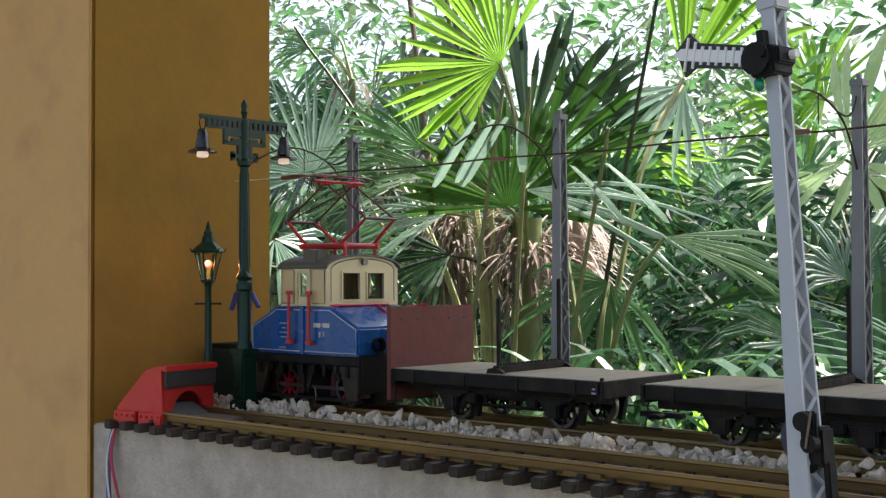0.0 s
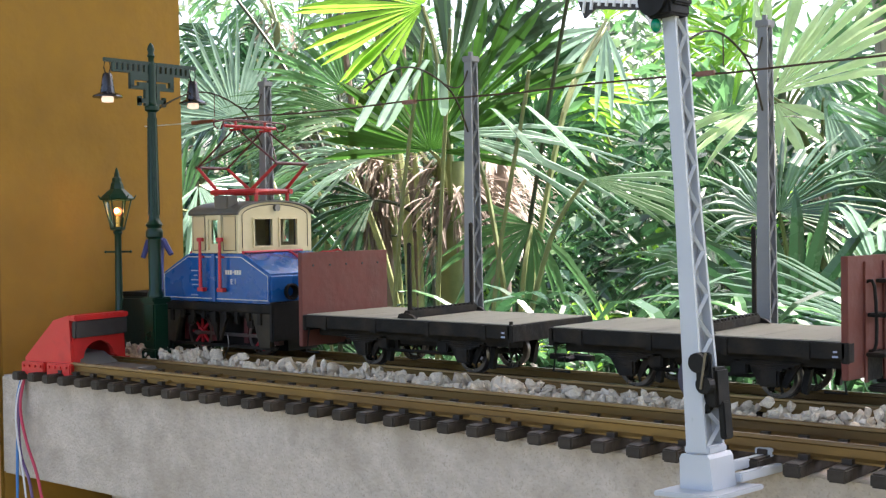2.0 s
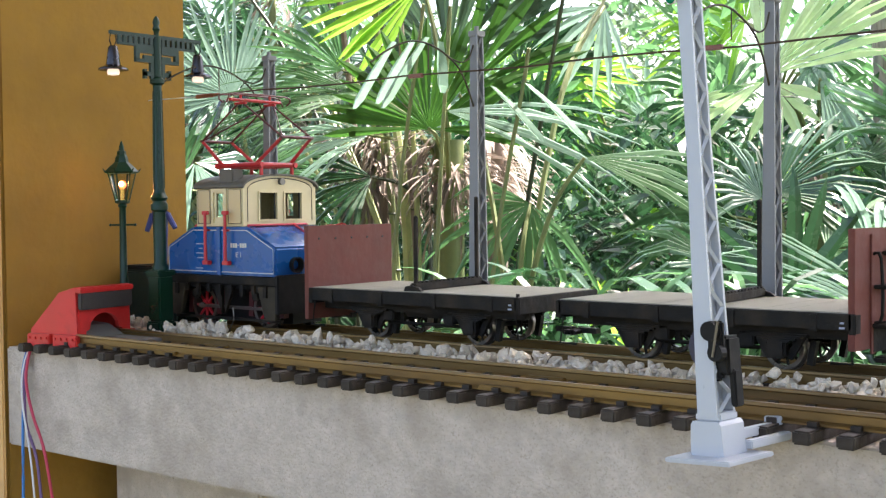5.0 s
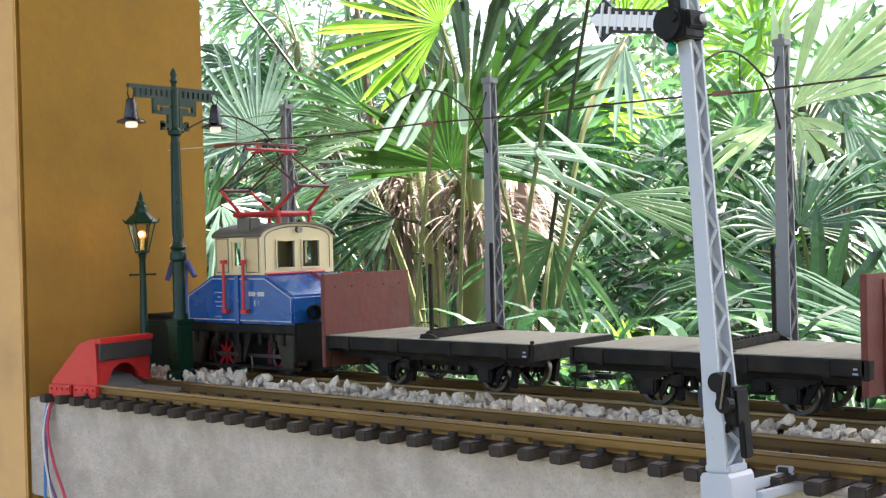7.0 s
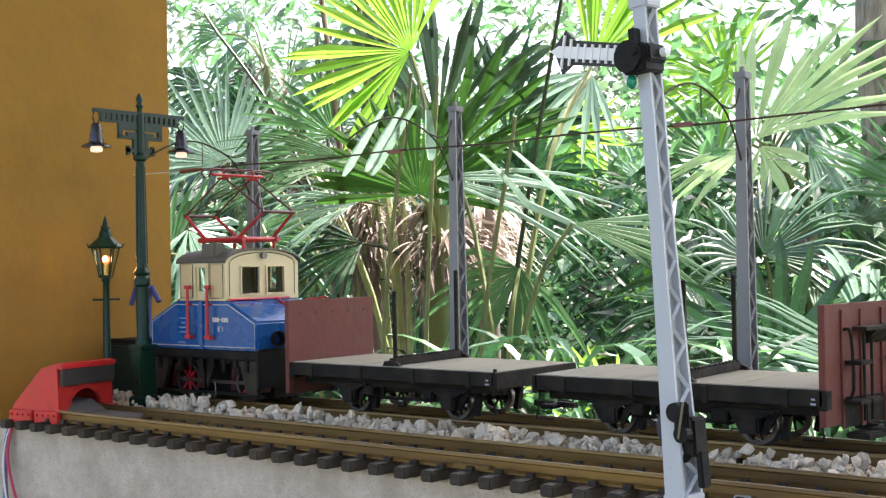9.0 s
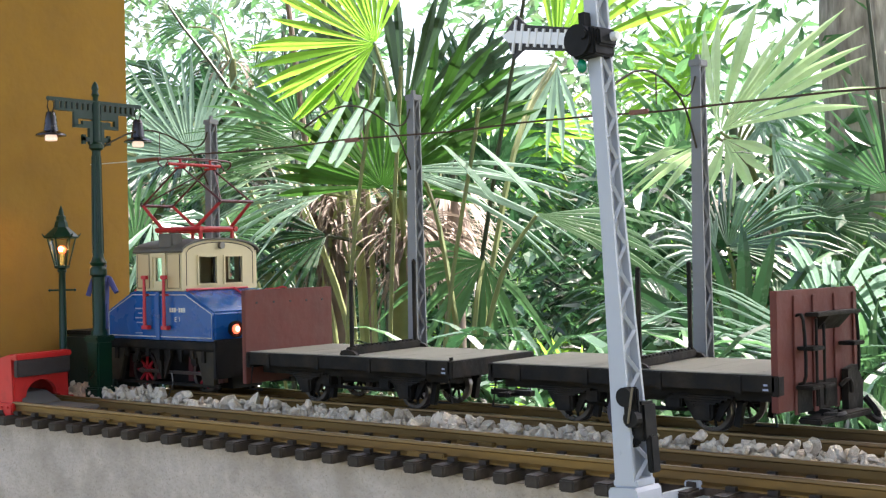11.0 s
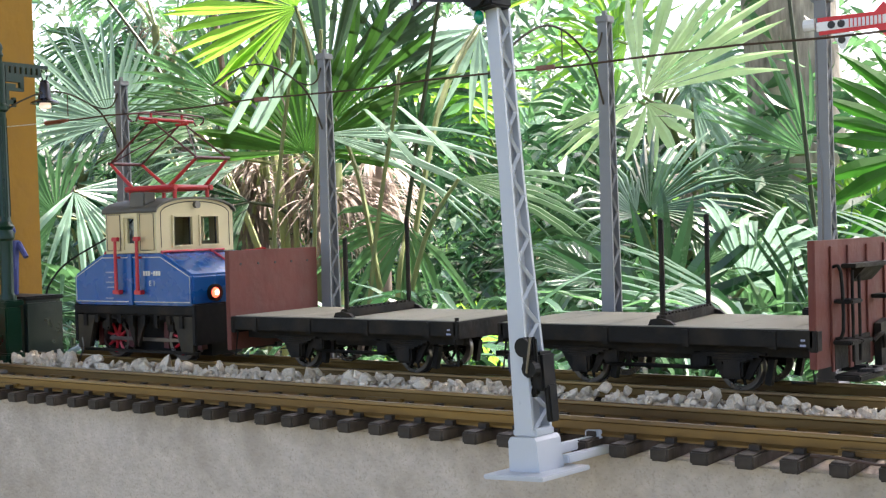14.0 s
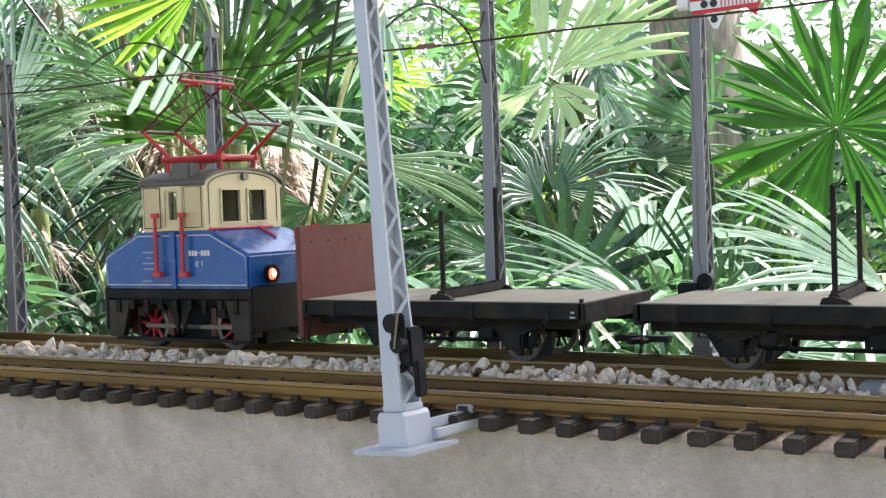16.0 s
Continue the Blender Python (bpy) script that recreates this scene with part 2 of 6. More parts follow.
def box(bm, x0, x1, y0, y1, z0, z1, bevel=0.0):
    made = bmesh.ops.create_cube(bm, size=1.0)["verts"]
    for v in made:
        v.co = Vector(((x0 + x1) / 2 + v.co.x * (x1 - x0), (y0 + y1) / 2 + v.co.y * (y1 - y0), (z0 + z1) / 2 + v.co.z * (z1 - z0)))
    if bevel:
        edges = list({e for v in made for e in v.link_edges})
        bmesh.ops.bevel(bm, geom=edges, offset=bevel, segments=2, affect="EDGES", clamp_overlap=True)


def rod(bm, a, b, r0, r1=None, seg=8):
    a, b = Vector(a), Vector(b)
    r1 = r0 if r1 is None else r1
    q = (b - a).to_track_quat("Z", "Y").to_matrix()
    rings = [[bm.verts.new(c + q @ Vector((r * math.cos(s * math.tau / seg), r * math.sin(s * math.tau / seg), 0))) for s in range(seg)]
             for c, r in ((a, r0), (b, r1))]
    for s in range(seg):
        bm.faces.new((rings[0][s], rings[0][(s + 1) % seg], rings[1][(s + 1) % seg], rings[1][s]))
    bm.faces.new(rings[0][::-1])
    bm.faces.new(rings[1])


def tube(bm, pts, r, seg=6, r_end=None):
    pts = [Vector(p) for p in pts]
    rings, r_end = [], r if r_end is None else r_end
    for i, p in enumerate(pts):
        d = (pts[min(i + 1, len(pts) - 1)] - pts[max(i - 1, 0)]).normalized()
        q = d.to_track_quat("Z", "Y").to_matrix()
        rr = r + (r_end - r) * i / (len(pts) - 1)
        rings.append([bm.verts.new(p + q @ Vector((rr * math.cos(s * math.tau / seg), rr * math.sin(s * math.tau / seg), 0))) for s in range(seg)])
    for a, b in zip(rings, rings[1:]):
        for s in range(seg):
            bm.faces.new((a[s], a[(s + 1) % seg], b[(s + 1) % seg], b[s]))
    bm.faces.new(rings[0][::-1])
    bm.faces.new(rings[-1])


def curve_points(pts, n=6):
    """Points of a smooth curve through the given ones."""
    p = [Vector(q) for q in pts]
    out = []
    for i in range(len(p) - 1):
        a, b, c, d = p[max(i - 1, 0)], p[i], p[i + 1], p[min(i + 2, len(p) - 1)]
        for k in range(n):
            t = k / n
            out.append(0.5 * (2 * b + (c - a) * t + (2 * a - 5 * b + 4 * c - d) * t * t + (3 * b - a - 3 * c + d) * t ** 3))
    return out + [p[-1]]


def lathe(bm, profile, centre=(0, 0), seg=16, turn=0.0):
    rings = [[bm.verts.new((centre[0] + r * math.cos(turn + s * math.tau / seg), centre[1] + r * math.sin(turn + s * math.tau / seg), z)) for s in range(seg)]
             for r, z in profile]
    for a, b in zip(rings, rings[1:]):
        for s in range(seg):
            bm.faces.new((a[s], a[(s + 1) % seg], b[(s + 1) % seg], b[s]))
    bm.faces.new(rings[0][::-1])
    bm.faces.new(rings[-1])


def prism(bm, outline, axis, lo, hi):
    """Extrudes a flat outline along an axis; outline coordinates are the two other axes in order."""
    def at(p, v):
        return {"x": (v, p[0], p[1]), "y": (p[0], v, p[1]), "z": (p[0], p[1], v)}[axis]
    a, b = [bm.verts.new(at(p, lo)) for p in outline], [bm.verts.new(at(p, hi)) for p in outline]
    bm.faces.new(a)
    bm.faces.new(b[::-1])
    for i in range(len(outline)):
        j = (i + 1) % len(outline)
        bm.faces.new((a[i], b[i], b[j], a[j]))


def panel_with_holes(bm, u0, u1, v0, v1, holes, axis, lo, hi):
    """A flat panel with rectangular openings through it, as butted blocks."""
    us = sorted({u0, u1, *[h[0] for h in holes], *[h[1] for h in holes]})
    vs = sorted({v0, v1, *[h[2] for h in holes], *[h[3] for h in holes]})
    for a, b in zip(us, us[1:]):
        for c, d in zip(vs, vs[1:]):
            if any(h[0] <= (a + b) / 2 <= h[1] and h[2] <= (c + d) / 2 <= h[3] for h in holes):
                continue
            prism(bm, [(a, c), (b, c), (b, d), (a, d)], axis, lo, hi)
    bmesh.ops.remove_doubles(bm, verts=bm.verts[:], dist=1e-4)


def lettering(body, size, mat, parent, x, y, z, rx=90, rz=0):
    cu = bpy.data.curves.new("lettering", "FONT")
    cu.body, cu.size, cu.extrude, cu.align_x = body, size * K, 0.002 * K, "CENTER"
    tmp = bpy.data.objects.new("lettering", cu)
    scene.collection.objects.link(tmp)
    bpy.context.view_layer.update()
    me = bpy.data.meshes.new_from_object(tmp.evaluated_get(bpy.context.evaluated_depsgraph_get()))
    bpy.data.objects.remove(tmp)
    me.materials.clear()
    me.materials.append(M[mat])
    ob = new("lettering", me)
    ob.parent = parent
    ob.matrix_basis = pose(x * K, y * K, z * K, rx, 0, rz)
    return ob


def B():
    return bmesh.new()


# ---- setting ----
FRONT_Y, BACK_Y = 0.97, 3.62           # centre lines of the two tracks
X0, X1 = -14.1, 12.0                   # ends of the beam
SLAB = 0.09                            # its top

bm = B()
box(bm, X0, X1, 0.33, 5.6, -1.7, SLAB, bevel=0.03)
beam = part("concrete_beam", bm, "concrete")
tagged(beam, "long grey cast concrete beam carrying two model tracks", "beam", kind="structure")

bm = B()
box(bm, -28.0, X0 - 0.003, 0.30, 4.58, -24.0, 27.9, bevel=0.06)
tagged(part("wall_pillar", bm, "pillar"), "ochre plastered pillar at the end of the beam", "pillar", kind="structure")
# thin facing added so the pillar's lit front can be painted paler
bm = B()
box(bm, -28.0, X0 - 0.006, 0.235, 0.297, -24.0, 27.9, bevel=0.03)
tagged(part("wall_front", bm, "plaster"), "front of the pillar, its stronger light put into a tan colour", "pillar", kind="structure")

bm = B()
box(bm, -13.2, -9.2, 2.0, 5.0, -24.0, -1.72, bevel=0.04)
tagged(part("wall_pier", bm, "concrete"), "rough grey concrete pier under the beam", "pier", kind="structure")
bm = B()
box(bm, 5.0, 9.0, 2.0, 5.0, -24.0, -1.72, bevel=0.04)
tagged(part("wall_pier", bm, "concrete"), "rough grey concrete pier under the beam", "pier", kind="structure")

# unseen ceiling, added to block the sun; its front edge lets sky light in
bm = B()
box(bm, -70, 60, -24, 23.0, 28.0, 29.5)
tagged(part("ceiling", bm, "ceiling"), "unseen porch ceiling added to keep the sun off the model railway", "ceiling", kind="structure")

bm = B()
bmesh.ops.create_grid(bm, x_segments=60, y_segments=60, size=1.0)
for v in bm.verts:
    r = max(abs(v.co.x), abs(v.co.y))
    v.co *= 60 + 22000 * r ** 5
    near = max(0.0, 1 - v.co.length / 400)
    v.co.z = -24.0 + near * 2.2 * noise.noise(v.co * 0.06)
    if v.co.y < 6:
        v.co.z = min(v.co.z, -24.0)
tagged(part("ground", bm, "soil"), "garden soil with leaf litter and moss", "ground", kind="structure")


# ---- tracks ----
RAIL_TOP, SLEEPER_TOP, PITCH = 0.43, 0.24, 0.462
RAIL = [(-0.083, 0), (0.083, 0), (0.083, 0.022), (0.016, 0.05), (0.016, 0.135), (0.036, 0.15), (0.036, 0.178), (0.026, 0.19),
        (-0.026, 0.19), (-0.036, 0.178), (-0.036, 0.15), (-0.016, 0.135), (-0.016, 0.05), (-0.083, 0.022)]


def sleeper_mesh():
    bm = B()
    box(bm, -0.10, 0.10, -0.97, 0.97, SLAB + 0.004, SLEEPER_TOP, bevel=0.02)
    for s in (-1, 1):
        for q in (-1, 1):                       # rail chairs
            y = s * 0.527 + q * 0.125
            box(bm, -0.055, 0.055, y - 0.035, y + 0.035, SLEEPER_TOP - 0.01, SLEEPER_TOP + 0.055)
    for v in bm.verts:
        v.co *= K
    me = bpy.data.meshes.new("sleeper")
    bmesh.ops.recalc_face_normals(bm, faces=bm.faces[:])
    bm.to_mesh(me)
    bm.free()
    me.materials.append(M["sleeper"])
    return me


SLEEPER = sleeper_mesh()


def track(y, x0, x1, label):
    t = thing("railway_track", 0, y, 0, label, "railway track", "model tracks")
    for s in (-1, 1):
        bm = B()
        prism(bm, [(s * 0.527 + u, SLEEPER_TOP + v) for u, v in RAIL], "x", x0, x1)
        part("rail", bm, "rail", t, "brown tarnished brass rail", smooth=True)
        for jx in (-9.6, -2.94, 3.72):            # joiners
            bm = B()
            box(bm, jx - 0.3, jx + 0.3, s * 0.527 - 0.1, s * 0.527 + 0.1, SLEEPER_TOP + 0.003, SLEEPER_TOP + 0.07, bevel=0.015)
            part("rail_joiner", bm, "rail", t)
    i = 0
    while x0 + 0.2 + i * PITCH < x1 - 0.1:
        ob = new("sleeper", SLEEPER)
        ob.parent = t
        ob.matrix_basis = pose((x0 + 0.2 + i * PITCH + rng.uniform(-0.008, 0.008)) * K, rng.uniform(-0.012, 0.012) * K, 0, 0, 0, rng.uniform(-0.6, 0.6))
        i += 1
    return t


track(FRONT_Y, -13.3, 11.5, "straight track with tarnished brass rails and dark brown sleepers")
track(BACK_Y, -12.42, 11.5, "straight track with tarnished brass rails carrying the train")


# ---- ballast between the tracks ----
def stone_mesh(seed):
    r = random.Random(seed)
    bm = B()
    bmesh.ops.create_icosphere(bm, subdivisions=2 if seed % 4 == 0 else 1, radius=1.0)
    off = Vector((r.uniform(0, 50), r.uniform(0, 50), r.uniform(0, 50)))
    for v in bm.verts:
        v.co *= 1 + 0.32 * noise.noise(v.co * 1.1 + off)
    for _ in range(13):                              # broken faces
        d = Vector((r.gauss(0, 1), r.gauss(0, 1), r.gauss(0, 1))).normalized()
        c = r.uniform(0.42, 0.72)
        for v in bm.verts:
            h = v.co.dot(d)
            if h > c:
                v.co -= d * (h - c)
    for v in bm.verts:
        v.co = Vector((v.co.x * r.uniform(0.98, 1.02) * 1.2, v.co.y, v.co.z * 0.85)) * K
    bmesh.ops.recalc_face_normals(bm, faces=bm.faces[:])
    me = bpy.data.meshes.new("stone")
    bm.to_mesh(me)
    bm.free()
    me.materials.append(M["ballast"])
    return me


STONES = [stone_mesh(s) for s in range(14)]
ballast = thing("ballast", 0, 2.35, 0, "strip of broken pale grey limestone ballast between the tracks", "ballast")
placed = [(-5.08, 2.4, 0.38, 0.20), (-8.72, 2.36, 0.40, 0.21), (-8.2, 2.4, 0.36, 0.2), (-4.7, 2.45, 0.32, 0.15), (0.92, 2.6, 0.34, 0.16), (1.5, 2.55, 0.32, 0.14), (-2.2, 2.5, 0.34, 0.16)]
for i in range(300):
    x = -13.5 + 20.5 * i / 300 + rng.uniform(-0.1, 0.1)
    y = rng.uniform(2.0, 2.74)
    hump = 0.30 * max(0.0, 1 - abs(y - 2.38) / 0.55)
    placed.append((x, y, 0.16 + hump * rng.uniform(0.6, 1.1), rng.choice((0.09, 0.10, 0.115, 0.125, 0.14, 0.165)) * (1.05 if x < -4 else 0.95 if x < -1 else 0.74)))
for x, y, z, r in placed[:299]:
    ob = new("stone", rng.choice(STONES))
    ob.parent = ballast
    ob.matrix_basis = pose(x * K, (y - 2.35) * K, z * K, rng.uniform(0, 360), rng.uniform(0, 360), rng.uniform(0, 360)) @ Matrix.Diagonal((r, r, r * rng.uniform(0.75, 1.0), 1))
rest = placed[299:]
for i in range(3000):
    y = rng.uniform(1.97, 2.76)
    rest.append((rng.uniform(-13.9, 7.5), y, rng.uniform(0.12, 0.23) + 0.23 * max(0.0, 1 - abs(y - 2.38) / 0.5) * rng.random(), rng.choice((0.05, 0.06, 0.075, 0.085, 0.10))))
for i in range(300):                                  # around the lamp feet
    rest.append((rng.uniform(-13.95, -11.0), rng.uniform(1.98, 2.9), rng.uniform(0.2, 0.46), rng.choice((0.07, 0.09, 0.1, 0.12))))
for i in range(26):                                   # strays between the rails
    rest.append((rng.uniform(-11.2, 7.0), rng.uniform(0.6, 1.36), 0.13, rng.choice((0.05, 0.06, 0.08))))
bm = B()
for x, y, z, r in rest:
    n0 = len(bm.verts)
    bm.from_mesh(rng.choice(STONES))
    bm.verts.ensure_lookup_table()
    q = Euler((rng.uniform(0, 6), rng.uniform(0, 6), rng.uniform(0, 6))).to_matrix() * (r / K)
    for v in bm.verts[n0:]:
        v.co = q @ v.co + Vector((x, y - 2.35, z))
part("gravel", bm, "ballast", ballast, kind="stuff")


# ---- buffer stop on the front track ----
def buffer_stop():
    t = thing("buffer_stop", -12.6, FRONT_Y, SLEEPER_TOP, "red plastic buffer stop with a sooty wooden beam", "buffer stop", rz=10)
    w = 0.60
    side = [(-0.66, 0.0), (-0.64, 0.24), (0.06, 0.90), (0.44, 1.0), (0.48, 0.0)]
    for s in (-1, 1):
        bm = B()
        prism(bm, side, "y", s * w - 0.05, s * w + 0.05)
        part("side_plate", bm, "red", t)
        for j, (a, b) in enumerate(((-0.66, -0.10), (-0.04, 0.54))):
            bm = B()
            box(bm, a, b, s * (w + 0.085) - 0.055, s * (w + 0.085) + 0.055, -0.06, 0.17, bevel=0.02)
            for k in range(4):
                rod(bm, (a + 0.08 + k * 0.135, s * (w + 0.1), 0.10), (a + 0.08 + k * 0.135, s * (w + 0.17), 0.10), 0.025, seg=6)
            part("foot", bm, "red", t)
    bm = B()
    prism(bm, [(-0.64, 0.24), (0.06, 0.90), (0.44, 1.0), (0.44, 0.92), (0.08, 0.82), (-0.56, 0.23)], "y", -w + 0.05, w - 0.05)
    part("hood", bm, "red", t)
    bm = B()                                             # arched front
    arch = [(-w, 0.60), (-w, 0.0), (-w + 0.14, 0.0), (-w + 0.16, 0.22)] + [(-0.36 * math.cos(k * math.pi / 8), 0.24 + 0.28 * math.sin(k * math.pi / 8)) for k in range(9)] + [(w - 0.16, 0.22), (w - 0.14, 0.0), (w, 0.0), (w, 0.60)]
    prism(bm, arch, "x", 0.40, 0.48)
    part("front_arch", bm, "red", t)
    bm = B()
    box(bm, 0.46, 0.57, -w - 0.02, w + 0.02, 0.60, 0.89, bevel=0.02)
    part("beam", bm, "buffer_beam", t, "dark sooty wooden buffer beam")
    bm = B()
    box(bm, 0.38, 0.58, -w - 0.05, w + 0.05, 0.895, 0.99, bevel=0.02)
    part("top_rail", bm, "red", t)
    bm = B()
    prism(bm, [(-0.5, 0.1), (0.55, 0.1), (0.2, 0.28), (-0.3, 0.32)], "y", -0.4, 0.4)
    part("ramp", bm, "grey_floor", t, "grey plastic ramp inside the stop")
    bm = B()
    box(bm, 0.50, 1.6, -0.42, 0.42, 0.005, 0.09, bevel=0.02)
    part("base_plate", bm, "grey_floor", t, "grey base plate between the rails")


buffer_stop()


# ---- lamps ----
def double_lamp():
    t = thing("street_lamp", -12.0, 2.2, 0.0, "dark green cast-iron platform lamp with two black shades, lit", "street lamp")
    bm = B()
    box(bm, -0.20, 0.20, -0.20, 0.20, 0.05, 0.52, bevel=0.03)
    box(bm, -0.165, 0.165, -0.165, 0.165, 0.52, 1.36, bevel=0.03)
    box(bm, -0.205, 0.205, -0.205, 0.205, 1.36, 1.46, bevel=0.025)
    part("plinth", bm, "green", t)
    bm = B()
    lathe(bm, [(0.15, 1.46), (0.15, 1.52), (0.115, 1.58), (0.115, 2.52), (0.155, 2.56), (0.155, 2.66), (0.12, 2.72), (0.16, 2.78), (0.12, 2.84), (0.10, 2.9),
               (0.078, 4.75), (0.078, 4.82), (0.13, 4.86), (0.13, 4.93), (0.085, 4.98), (0.085, 5.7)], seg=14)
    part("column", bm, "green", t, smooth=True)
    for k in range(8):
        bm = B()
        a = k * math.tau / 8
        rod(bm, (0.10 * math.cos(a), 0.10 * math.sin(a), 2.95), (0.080 * math.cos(a), 0.080 * math.sin(a), 4.72), 0.012, 0.010, seg=5)
        part("flute", bm, "green", t)
    bm = B()
    lathe(bm, [(0.05, 5.7), (0.05, 5.8), (0.075, 5.84), (0.05, 5.9), (0.07, 5.96), (0.05, 6.03), (0.015, 6.08)], seg=10)
    part("finial", bm, "green", t, smooth=True)
    bm = B()                                             # pierced cross arm along y
    box(bm, -0.035, 0.035, -1.02, 1.02, 5.66, 5.73, bevel=0.01)
    for s in (-1, 1):
        box(bm, -0.03, 0.03, min(s * 0.1, s * 0.85), max(s * 0.1, s * 0.85), 5.50, 5.54)
        for k in range(7):
            y = s * (0.13 + k * 0.115)
            box(bm, -0.03, 0.03, y - 0.034, y + 0.034, 5.535, 5.665)
    part("cross_arm", bm, "green", t, "pierced ornamental cross arm")
    for s in (-1, 1):                                    # stepped scroll brackets
        for y0, y1, z0, z1 in ((0.09, 0.40, 5.38, 5.505), (0.40, 0.48, 5.26, 5.505), (0.30, 0.48, 5.22, 5.28), (0.09, 0.30, 5.22, 5.35), (0.09, 0.16, 4.93, 5.22), (0.16, 0.30, 4.98, 5.06), (0.24, 0.30, 4.93, 5.10)):
            bm = B()
            box(bm, -0.035, 0.035, min(s * y0, s * y1), max(s * y0, s * y1), z0, z1)
            part("bracket", bm, "green", t)
        bm = B()
        for q in (-1, 1):
            tube(bm, [(0.0, s * 0.95 + q * 0.05, 5.66), (0.0, s * 0.95 + q * 0.07, 5.55), (0.0, s * 0.95 + q * 0.02, 5.42)], 0.012, 5)
        part("hanger", bm, "black", t)
        bm = B()
        c = (0, s * 0.95)
        lathe(bm, [(0.06, 5.46), (0.085, 5.43), (0.11, 5.24), (0.13, 5.12), (0.255, 5.06), (0.265, 5.03), (0.10, 5.05)], c, 18)
        shade = part("shade", bm, "shade", t, "black enamel bell shade", smooth=True)
        bm = B()
        lathe(bm, [(0.095, 5.045), (0.11, 5.0), (0.10, 4.95), (0.05, 4.94)], c, 14)
        part("bulb", bm, "glow_white", shade, "dimly glowing frosted bulb", smooth=True)


def lantern_lamp():
    t = thing("street_lamp", -13.1, 2.2, 0.0, "short dark green lantern post glowing orange beside the pillar", "street lamp")
    bm = B()
    lathe(bm, [(0.14, 0.0), (0.14, 0.25), (0.11, 0.32), (0.09, 1.0), (0.115, 1.05), (0.075, 1.15), (0.062, 2.3), (0.062, 2.6), (0.09, 2.64), (0.06, 2.7)], seg=12)
    part("column", bm, "green", t, smooth=True)
    bm = B()
    rod(bm, (-0.15, -0.17, 2.28), (0.15, 0.17, 2.28), 0.018)
    for s in (-1, 1):
        bmesh.ops.create_icosphere(bm, subdivisions=1, radius=0.03, matrix=Matrix.Translation((s * 0.15, s * 0.17, 2.28)))
    part("ladder_bar", bm, "green", t)
    bm = B()
    for k in range(6):
        a = k * math.tau / 6
        rod(bm, (0.12 * math.cos(a), 0.12 * math.sin(a), 2.72), (0.255 * math.cos(a), 0.255 * math.sin(a), 3.26), 0.017, seg=5)
    lathe(bm, [(0.10, 2.68), (0.14, 2.70), (0.14, 2.74), (0.10, 2.75)], seg=6)
    part("lantern_frame", bm, "green", t)
    for k in range(6):
        a, b = k * math.tau / 6, (k + 1) * math.tau / 6
        bm = B()
        bm.faces.new([bm.verts.new((r * math.cos(u), r * math.sin(u), z)) for r, u, z in ((0.12, a, 2.74), (0.12, b, 2.74), (0.25, b, 3.25), (0.25, a, 3.25))])
        ob = part("pane", bm, "glass", t)
        ob.visible_shadow = False
    bm = B()
    lathe(bm, [(0.30, 3.25), (0.32, 3.28), (0.24, 3.36), (0.13, 3.46), (0.11, 3.56), (0.085, 3.60), (0.085, 3.66), (0.05, 3.69), (0.045, 3.75), (0.01, 3.86)], seg=6)
    part("lantern_roof", bm, "green", t)
    for k in range(6):
        a = k * math.tau / 6
        bm = B()
        rod(bm, (0.30 * math.cos(a), 0.30 * math.sin(a), 3.27), (0.35 * math.cos(a), 0.35 * math.sin(a), 3.34), 0.02, 0.008, seg=5)
        part("roof_spike", bm, "green", t)
    bm = B()
    bmesh.ops.create_icosphere(bm, subdivisions=2, radius=0.08, matrix=Matrix.Translation((0, 0, 3.04)))
    part("bulb", bm, "glow_warm", t, "glowing orange bulb", smooth=True)
    bm = B()
    bmesh.ops.create_icosphere(bm, subdivisions=2, radius=0.042, matrix=Matrix.Translation((0.045, -0.052, 3.05)))
    part("filament", bm, "glow_filament", t, smooth=True)
    bm = B()
    rod(bm, (0, 0, 2.75), (0, 0, 3.0), 0.045, 0.035)
    part("socket", bm, "brass", t)


double_lamp()
lantern_lamp()

# control box at the end of the back track, with a cable, and a painted figure on it
t = thing("control_box", -13.27, 3.35, SLAB, "dark green plastic control box beside the pillar", "box")
bm = B()
box(bm, -0.79, 0.79, -0.44, 0.44, 0.004, 1.30, bevel=0.05)
part("body", bm, "box_green", t, "dark green-black plastic casing")
bm = B()
box(bm, -0.81, 0.81, -0.46, 0.46, 1.30, 1.38, bevel=0.03)
part("lid", bm, "black", t)
bm = B()
tube(bm, curve_points([(0.45, 0.3, 1.37), (0.47, 0.4, 1.6), (0.6, 0.75, 2.0), (1.3, 1.5, 2.6), (1.7, 1.7, 3.0)]), 0.02)
part("cable", bm, "black", t)

bm = B()
for p, q, r0, r1 in (((-0.07, 0, 0), (-0.06, 0, 0.55), 0.06, 0.085), ((0.07, 0, 0), (0.06, 0, 0.55), 0.06, 0.085), ((0, 0, 0.5), (0, 0, 1.05), 0.14, 0.17),
                     ((-0.15, 0, 1.0), (-0.24, -0.1, 0.66), 0.06, 0.05), ((0.15, 0, 1.0), (0.33, -0.1, 0.72), 0.06, 0.05), ((0, 0, 1.03), (0, 0, 1.15), 0.06, 0.06)):
    rod(bm, p, q, r0, r1, 8)
bmesh.ops.create_icosphere(bm, subdivisions=2, radius=0.11, matrix=Matrix.Translation((0, 0, 1.24)))
fig = part("figurine", bm, "figure", None, smooth=True)
fig.matrix_basis = pose(-13.52 * K, 3.4 * K, 1.472 * K, 0, 0, 35)
